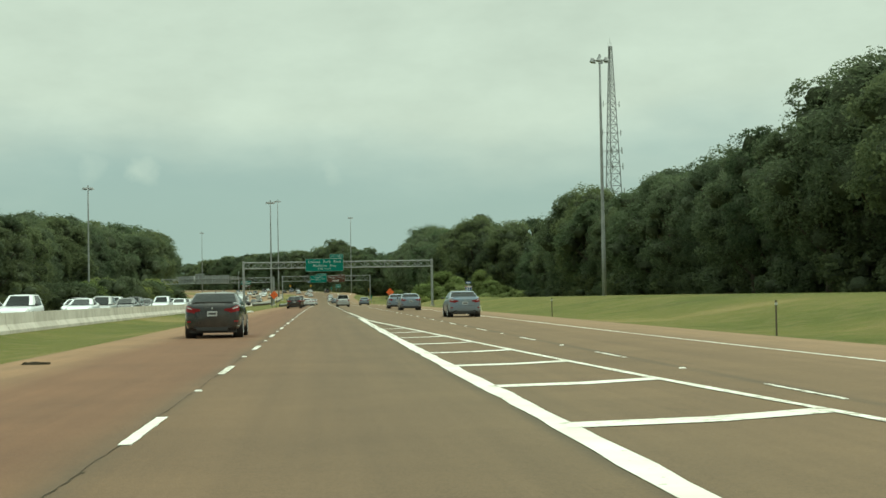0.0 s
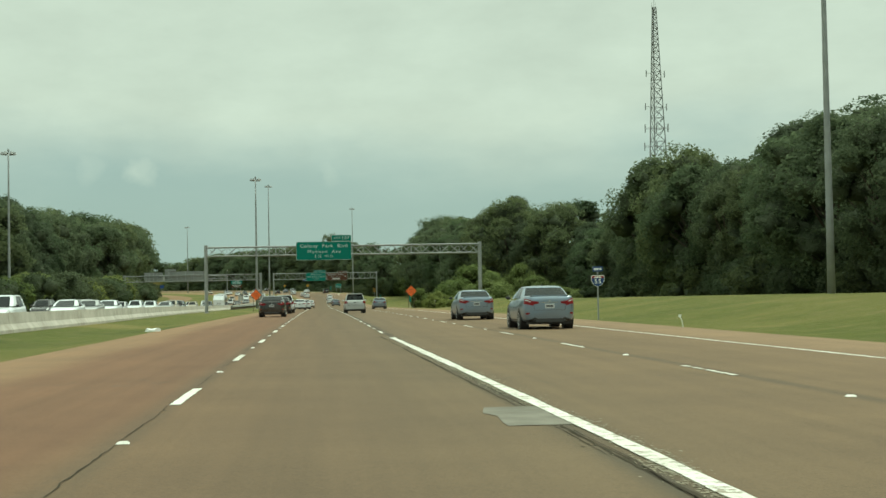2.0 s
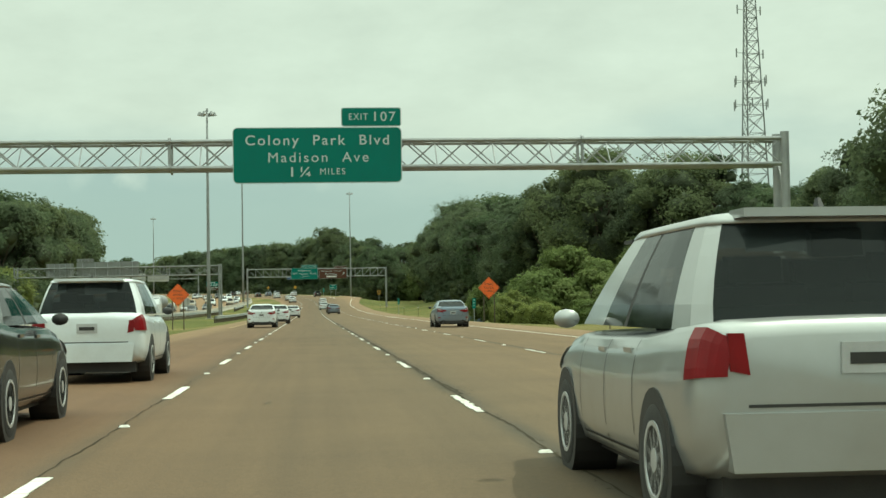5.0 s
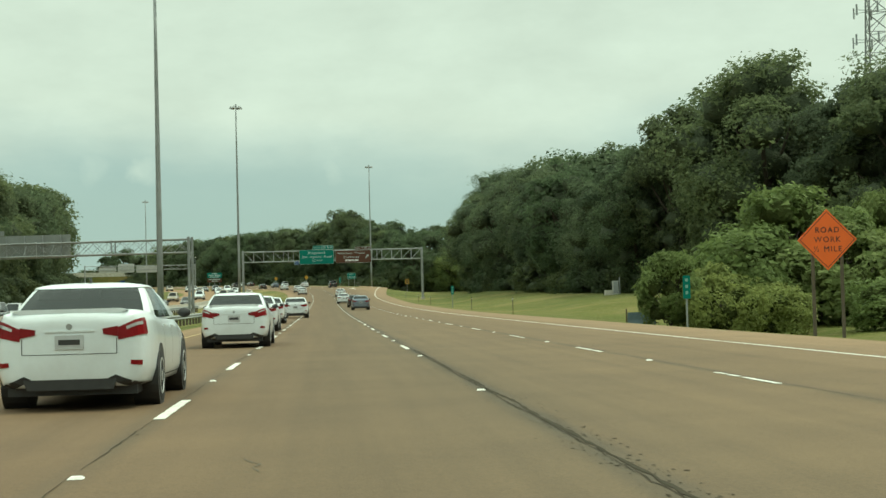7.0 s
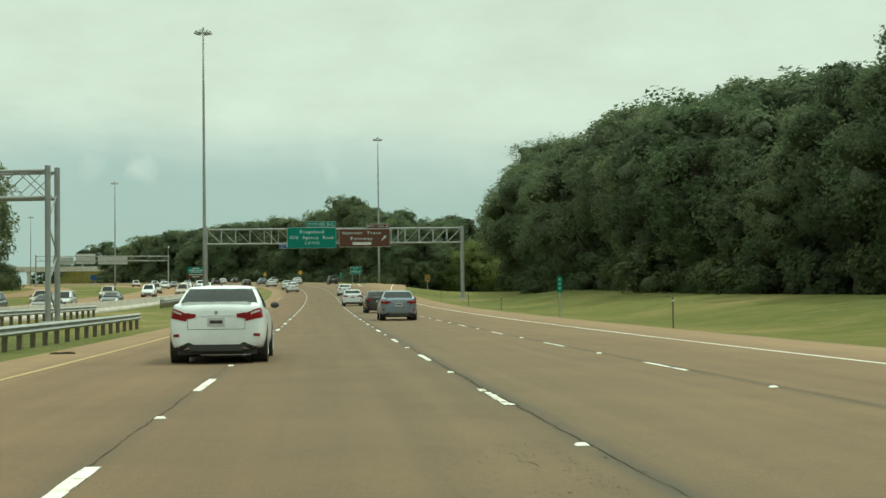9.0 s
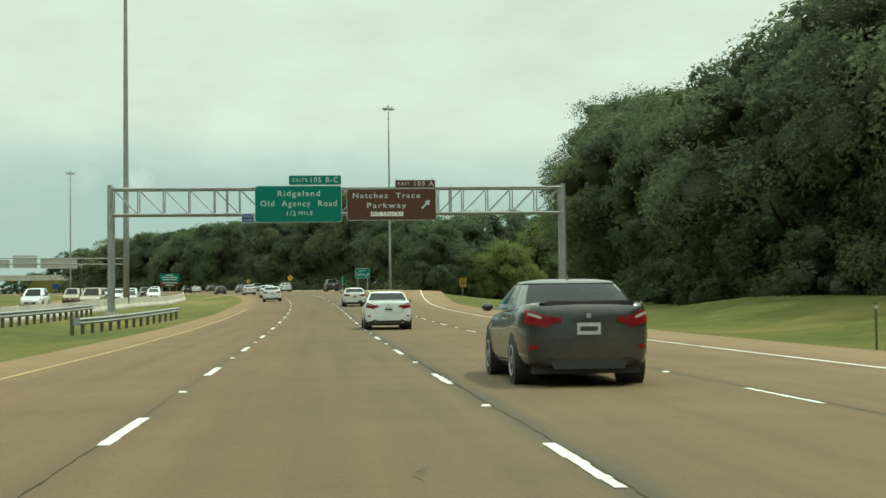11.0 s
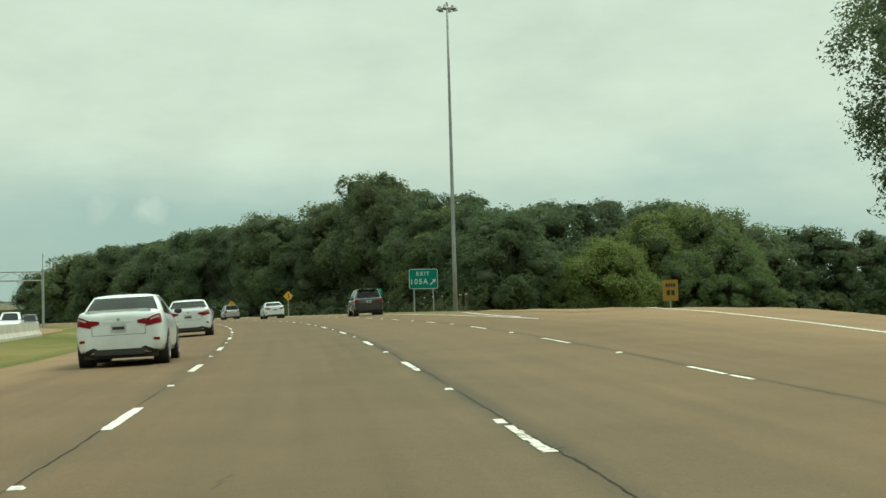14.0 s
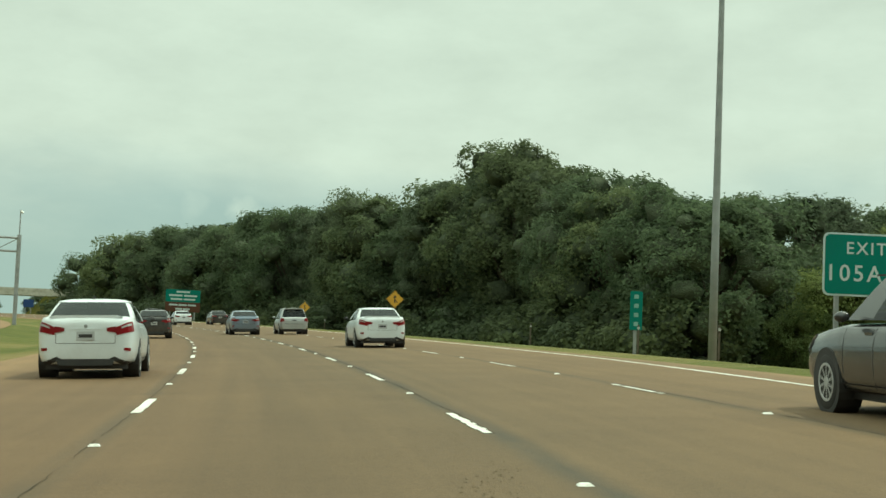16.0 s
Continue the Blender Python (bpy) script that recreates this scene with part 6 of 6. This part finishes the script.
        part("badge", Shape().tube((0, yb - 0.008, 0.955), (0, yb + 0.06, 0.955), 0.035, n=14), GALV, car)
        None if plain else part("boot_gap", Shape().box(-W * 0.29, W * 0.29, yb - 0.003, yb + 0.01, 0.640, 0.647), TRIM, car)
        for sgn in (1, -1):
            None if plain else part("boot_gap", Shape().box(*sorted((sgn * W * 0.288, sgn * W * 0.293)), yb - 0.003, yb + 0.01, 0.647, 0.82), TRIM, car)
        part("boot_lip", Shape().rings([[(x, yb + y0 * Ln, z) for x, z in ((-W * 0.36, 1.13), (-W * 0.30, 1.155), (W * 0.30, 1.155), (W * 0.36, 1.13), (W * 0.30, 1.10), (-W * 0.30, 1.10))] for y0 in (0.011, 0.05)]), paint, car)
        part("rear_diffuser", Shape().rings([[(x, y, z) for x, z in ((-0.50, 0.40), (-0.52, 0.34), (-0.48, 0.24), (0.48, 0.24), (0.52, 0.34), (0.50, 0.40))] for y in (yb + 0.004, yb + 0.4)]), TRIM, car, "black lower bumper")
    else:
        for sgn in (1, -1):
            part("tail_light", body_patch(shape, 0.0, 0.05, 0.42, 0.64, 0.022, sgn, 12, 6), LENS_RED, car, "red tail lamp")
            part("tail_light", Shape().rings([[(sgn * W * x, y, z) for x, z in ((0.345, 0.80), (0.40, 0.82), (0.405, 1.0), (0.36, 1.0))] for y in (yb - 0.012, yb + 0.05)]), LENS_RED, car, "red tail lamp")
        part("number_plate", Shape().box(-0.16, 0.16, yb - 0.014, yb, 0.80, 0.95), PLATE, car)
        part("plate_bar", Shape().box(-0.12, 0.12, yb - 0.018, yb - 0.0145, 0.845, 0.90), TRIM, car)
        part("bumper", Shape().rings([[(x, y, z) for x, z in ((-0.74, 0.62), (-0.70, 0.34), (0.70, 0.34), (0.74, 0.62))] for y in (yb - 0.03, yb + 0.3)]), TRIM if colour in ("grey",) else paint, car)
        part("tailgate_gap", Shape().box(-W * 0.35, W * 0.35, yb - 0.004, yb + 0.01, 0.645, 0.66), TRIM, car)
        part("roof_spoiler", Shape().box(-W * 0.30, W * 0.30, yr1 - 0.14, yr1 + 0.12, zroof - 0.02, zroof + 0.025), paint, car)
    # nose
    yn = Ln / 2
    part("grille", Shape().rings([[(x, y, z) for x, z in ((-0.42, 0.40), (0.42, 0.40), (0.5, 0.56), (-0.5, 0.56))] for y in (yn - 0.1, yn + 0.012)]), TRIM, car)
    part("number_plate", Shape().box(-0.16, 0.16, yn + 0.0125, yn + 0.022, 0.43, 0.53), PLATE, car)
    for sgn in (1, -1):
        part("headlight", body_patch(shape, 0.92, 0.992, 0.50, 0.72, 0.02, sgn, 12, 6), LENS_CLEAR, car, "clear head lamp")
    part("aerial", Shape().rings([[(x, yr1 + 0.3 + y, zroof + 0.02 + z) for x, y in ((-0.02 * q, -0.09 * q), (0.02 * q, -0.09 * q), (0.01 * q, 0.06 * q), (-0.01 * q, 0.06 * q))] for q, z in ((1, 0), (0.35, 0.08))]), TRIM, car)
    return car


def on_road(s, lat, up=0.004):
    return tilt_stand(s, lat, up)


WHITE_SEDAN = make_car("sedan", "sedan", "white", on_road(330.2, -3.0), "white four-door sedan with red tail lamps")
for s, lat in ((352.5, -2.5), (373.0, -2.9), (394.5, -3.2), (418.0, -2.15), (523.5, 2.7), (583.5, 3.2), (714.3, 4.9)):
    copy_thing(WHITE_SEDAN, on_road(s, lat))
for s, lat in ((613.0, -3.5), (642.0, -3.5), (688.6, -3.45)):
    copy_thing(WHITE_SEDAN, on_road(s, lat))["label"] = "white sports sedan with a black lower bumper"
BLACK_SEDAN = make_car("sedan", "sedan", "black", on_road(93.5, -3.65), "shiny black four-door sedan")
BLUE_SEDAN = make_car("sedan", "sedan", "blue", on_road(127.9, 7.78), "pale blue metallic four-door sedan")
SILVER_HATCH = make_car("hatchback_car", "hatch", "silver", on_road(245.0, 2.7), "silver five-door hatchback with red tail lamps")
make_car("suv", "suv", "white", on_road(262.0, -3.5), "white crossover utility car with dark glass")
GREY_SUV = make_car("suv", "suv", "grey", on_road(674.3, 7.25), "dark grey crossover utility car")
GREY_SEDAN = make_car("sedan", "sedan", "grey", on_road(487.0, 3.6), "dark grey four-door sedan")
for ob, s, lat in ((BLACK_SEDAN, 226, -3.5), (BLACK_SEDAN, 251, -3.6), (BLUE_SEDAN, 173, 7.5), (BLUE_SEDAN, 196, 7.5), (BLUE_SEDAN, 317.5, 7.7), (BLUE_SEDAN, 462, 3.6),
                   (BLUE_SEDAN, 751, 2.1), (SILVER_HATCH, 752, 5.2), (GREY_SEDAN, 818, 7.6), (WHITE_SEDAN, 815, 3.4), (GREY_SUV, 806, -0.4), (GREY_SEDAN, 738, -3.5)):
    copy_thing(ob, on_road(s, lat))
# traffic beyond the median wall, coming the other way
FAR_CARS = []
for nm, shp, col, lab in (("sedan", "sedan", "white", "white four-door sedan driving the other way"), ("suv", "suv", "white", "white utility car driving the other way"), ("sedan", "sedan", "silver", "silver sedan driving the other way"),
                          ("sedan", "sedan", "grey", "dark grey sedan driving the other way"), ("suv", "suv", "tan", "tan utility car driving the other way"), ("sedan", "sedan", "red", "red sedan driving the other way"),
                          ("suv", "suv", "grey", "dark utility car driving the other way"), ("hatchback_car", "hatch", "silver", "silver hatchback driving the other way")):
    s = 150.0 + 43 * len(FAR_CARS)
    FAR_CARS.append(make_car(nm, shp, col, on_road(s, wall_lat(s) - 3.6 - 3.7 * (len(FAR_CARS) % 2), -0.016) @ pose(0, 0, 0, 0, 0, 180), lab, "cars on the far carriageway", True))
crng = random.Random(5)
for lane in range(3):
    s = 128.0 + 9 * lane
    while s < 800:
        lat = wall_lat(s) - 3.6 - 3.7 * lane + crng.uniform(-0.25, 0.25)
        k = crng.choice((0, 1, 2, 3, 4, 1, 0, 6, 7))
        if min(abs(s - 150 - 43 * i) for i in range(8)) > 5.5 or lane == 2:
            copy_thing(FAR_CARS[k], on_road(s, lat, -0.016) @ pose(0, 0, 0, 0, 0, 180))
        s += crng.uniform(15, 34) if s < 330 else crng.uniform(26, 60)


# tank lorry on the far carriageway
def tank_lorry(m):
    t = thing("tank_lorry", m, "tank lorry with a pale rounded tank", "truck")
    n = 20
    rings = []
    for y, k in ((-5.2, 0.2), (-5.15, 0.75), (-4.9, 1.0), (3.6, 1.0), (3.85, 0.75), (3.9, 0.2)):
        rings.append([(1.2 * k * math.cos(2 * math.pi * j / n), y, 2.25 + 1.05 * k * math.sin(2 * math.pi * j / n)) for j in range(n)])
    part("tank", Shape().rings(rings), GALV_DULL, t, smooth=True)
    part("chassis", Shape().box(-0.45, 0.45, -5.1, 6.9, 0.75, 1.15), TRIM, t)
    part("cab", Shape().rings([[(x, y, z) for x, z in ((-1.2, 0.7), (1.2, 0.7), (1.2, 2.0), (1.05, zt), (-1.05, zt), (-1.2, 2.0))] for y, zt in ((4.4, 3.0), (5.6, 3.0), (6.3, 2.9), (6.9, 1.95))]), CARPAINT["white"], t)
    part("windscreen", Shape().add([(-1.0, 6.62, 2.1), (1.0, 6.62, 2.1), (0.95, 6.36, 2.85), (-0.95, 6.36, 2.85)], [(0, 1, 2, 3)]), GLASS, t)
    for y in (-4.2, -2.9, 3.4, 5.6):
        for sgn in (1, -1):
            car_wheel(t, sgn * 1.0, y, 0.5, sgn)


tank_lorry(on_road(452.0, wall_lat(452) - 4.0) @ pose(0, 0, 0, 0, 0, 180))


# ---- far overpass and a distant block ----
def overpass():
    o = thing("overpass", Matrix.Translation((-150.0, 1182.0, 10.0)) @ Matrix.Rotation(radians(6), 4, "Z"), "grey concrete road overpass in the distance", "bridge")
    part("deck", Shape().box(-110, 40, -6, 6, 8.6, 10.2), CONCRETE, o)
    part("parapet", Shape().box(-110, 40, -6.1, -5.8, 10.2, 11.2), CONCRETE, o)
    part("parapet", Shape().box(-110, 40, 5.8, 6.1, 10.2, 11.2), CONCRETE, o)
    for x in (-92, -62, -32, -4):
        part("pier", Shape().box(x - 0.8, x + 0.8, -5, 5, -6, 8.6), CONCRETE, o)
    part("abutment", Shape().rings([[(x, y, z) for x, z in ((16, 8.6), (48, 8.6), (70, -6), (2, -6))] for y in (-7, 7)]), GRASS, o, "grassed abutment slope")


overpass()
g4 = thing("sign_gantry", stand(807, 0, 0), "distant gantry over the far carriageway seen from behind", "sign gantry", "gantries over the road")
for z in (6.6, 7.9):
    part("chord", Shape().tube((-49, 0, z), (-13.4, 0, z), 0.11), GALV, g4)
for x in (-49, -13.4):
    part("column", Shape().tube((x, 0, -0.5), (x, 0, 8.2), 0.2, n=10), GALV, g4)
part("camera_pole", Shape().tube((-13.4, 0, 8.0), (-13.4, 0, 10.6), 0.06, n=8), GALV, g4)
part("traffic_camera", Shape().tube((-13.4, 0, 10.5), (-13.15, 0, 10.35), 0.14, n=10), WHITE, g4, "small white traffic camera")
for i in range(16):
    x = -49 + 35.6 * i / 16
    part("brace", Shape().tube((x, 0, 6.6 if i % 2 else 7.9), (x + 2.2, 0, 7.9 if i % 2 else 6.6), 0.045, n=5), GALV, g4)
for x0, x1, z0, z1 in ((-44.5, -39, 6.2, 8.0), (-38.4, -33.2, 6.2, 9.0), (-32.5, -24.5, 6.1, 8.2)):
    sg = thing("overhead_sign", stand(807.6, (x0 + x1) / 2, (z0 + z1) / 2), "grey back of a distant overhead sign", "road sign", "overhead signs")
    part("panel", rounded_panel(x1 - x0, z1 - z0, 0.15, -0.02, 0.02), ALU, sg)
bl = thing("distant_building", Matrix.Translation((-250, 1240, 6)), "pale flat-roofed building far off beyond the trees", "building")
part("wall", Shape().box(-22, 22, -8, 8, -4, 18), CONCRETE, bl)
part("roof", Shape().box(-22.4, 22.4, -8.4, 8.4, 18, 18.8), CONCRETE, bl)
part("roof_block", Shape().box(-8, 6, -4, 4, 18.8, 22), CONCRETE, bl)
for i in range(9):
    for j in range(4):
        part("window", Shape().box(-20 + 4.6 * i, -17.4 + 4.6 * i, -8.06, -7.95, 0 + 4.4 * j, 2.2 + 4.4 * j), GLASS, bl)


# ---- cracks and pocks in the lanes ----
HAIRLINE = worn("hairline_crack", (0.085, 0.070, 0.048), (0.115, 0.092, 0.062), 3.0, 0.95)


def crack(s0, la0, s1_, la1, width, seed):
    """A wandering crack between two points of the road."""
    n = 14
    v, f = [], []
    for i in range(n + 1):
        t = i / n
        s = s0 + (s1_ - s0) * t + 0.22 * noise.noise((t * 5, seed, 1.5))
        la = la0 + (la1 - la0) * t + 0.12 * noise.noise((t * 6, seed, 7.5))
        w = width * (0.35 + abs(noise.noise((t * 9, seed, 3.1))) * 1.6) * math.sin(math.pi * (0.08 + 0.84 * t))
        ds, dl = (s1_ - s0), (la1 - la0)
        q = math.hypot(ds, dl)
        v += [place(s - dl / q * w, la + ds / q * w, 0.0038), place(s + dl / q * w, la - ds / q * w, 0.0035)]
    f = [(2 * i, 2 * i + 1, 2 * i + 3, 2 * i + 2) for i in range(n)]
    me = bpy.data.meshes.new("crack")
    me.from_pydata(v, [], f)
    me.materials.append(HAIRLINE)
    part("crack", me, None, road)


k = 0
for s0, la0, la1 in ((268.2, 0.75, 1.85), (267.2, 1.0, 1.9), (266.1, 0.6, 1.8), (265.2, 1.0, 1.85), (264.4, 0.8, 1.8), (270.5, 1.1, 1.85), (262.6, 1.1, 1.8), (57.6, 4.2, 3.0), (339.2, 0.9, 1.8), (402.4, 0.8, 1.7)):
    crack(s0, la0, s0 + 0.25, la1, 0.02, k)
    k += 1
crng2 = random.Random(9)
for i in range(46):
    s0 = 225 + 9.6 * i
    la0 = crng2.choice((crng2.uniform(0.5, 1.5), crng2.uniform(0.7, 1.4), crng2.uniform(-1.1, -0.5)))
    crack(s0, la0, s0 + crng2.uniform(0.5, 1.6), la0 + crng2.uniform(-0.1, 0.15), 0.014, 40 + i)
# raised cracks show through the gore paint
for s0, s1_, la in ((88, 112, 1.99), (104, 134, 1.93)):
    part("tar_joint", strip_mesh("tar_joint", s0, s1_, la, 0.013, TAR, up=0.0125, seg=0.25, wob=0.09, seed=s0), None, road)


# small pocks worn into the lane beside the joint
def pocks(s0, s1_, la0, la1, count, seed):
    rng = random.Random(seed)
    v, f = [], []
    while len(f) < count:
        s, la = rng.uniform(s0, s1_), rng.uniform(la0, la1)
        if noise.noise((s * 0.5, la * 2.2, seed)) + 0.25 * noise.noise((s * 2, la * 6, seed)) < rng.uniform(-0.05, 0.35):
            continue
        a, b = rng.uniform(0.005, 0.012), rng.uniform(0.015, 0.050)
        o = len(v)
        for j in range(6):
            q = 2 * math.pi * j / 6 + rng.uniform(-0.3, 0.3)
            v.append(place(s + b * math.cos(q) * rng.uniform(0.6, 1.1), la + a * math.sin(q) * rng.uniform(0.6, 1.1), 0.0036))
        f.append(tuple(range(o, o + 6)))
    me = bpy.data.meshes.new("road_pocks")
    me.from_pydata(v, [], f)
    me.materials.append(POCK)
    tagged(part("road_pocks", me, None, road, "small dark pocks worn into the lane"), "small dark pocks worn into the lane", kind="stuff")


POCK = worn("pocked_asphalt", (0.118, 0.088, 0.054), (0.100, 0.076, 0.047), 3.0, 0.95, spec=0.1)
for s0, s1_, la0, la1, count in ((604, 626, 0.35, 1.75, 620), (626, 668, 0.35, 1.7, 420), (668, 682, 0.2, 1.6, 330), (256, 274, 0.9, 2.3, 420), (376, 400, 0.6, 1.7, 260), (490, 560, 0.5, 1.7, 520)):
    pocks(s0, s1_, la0, la1, int(1.5 * count), int(s0))
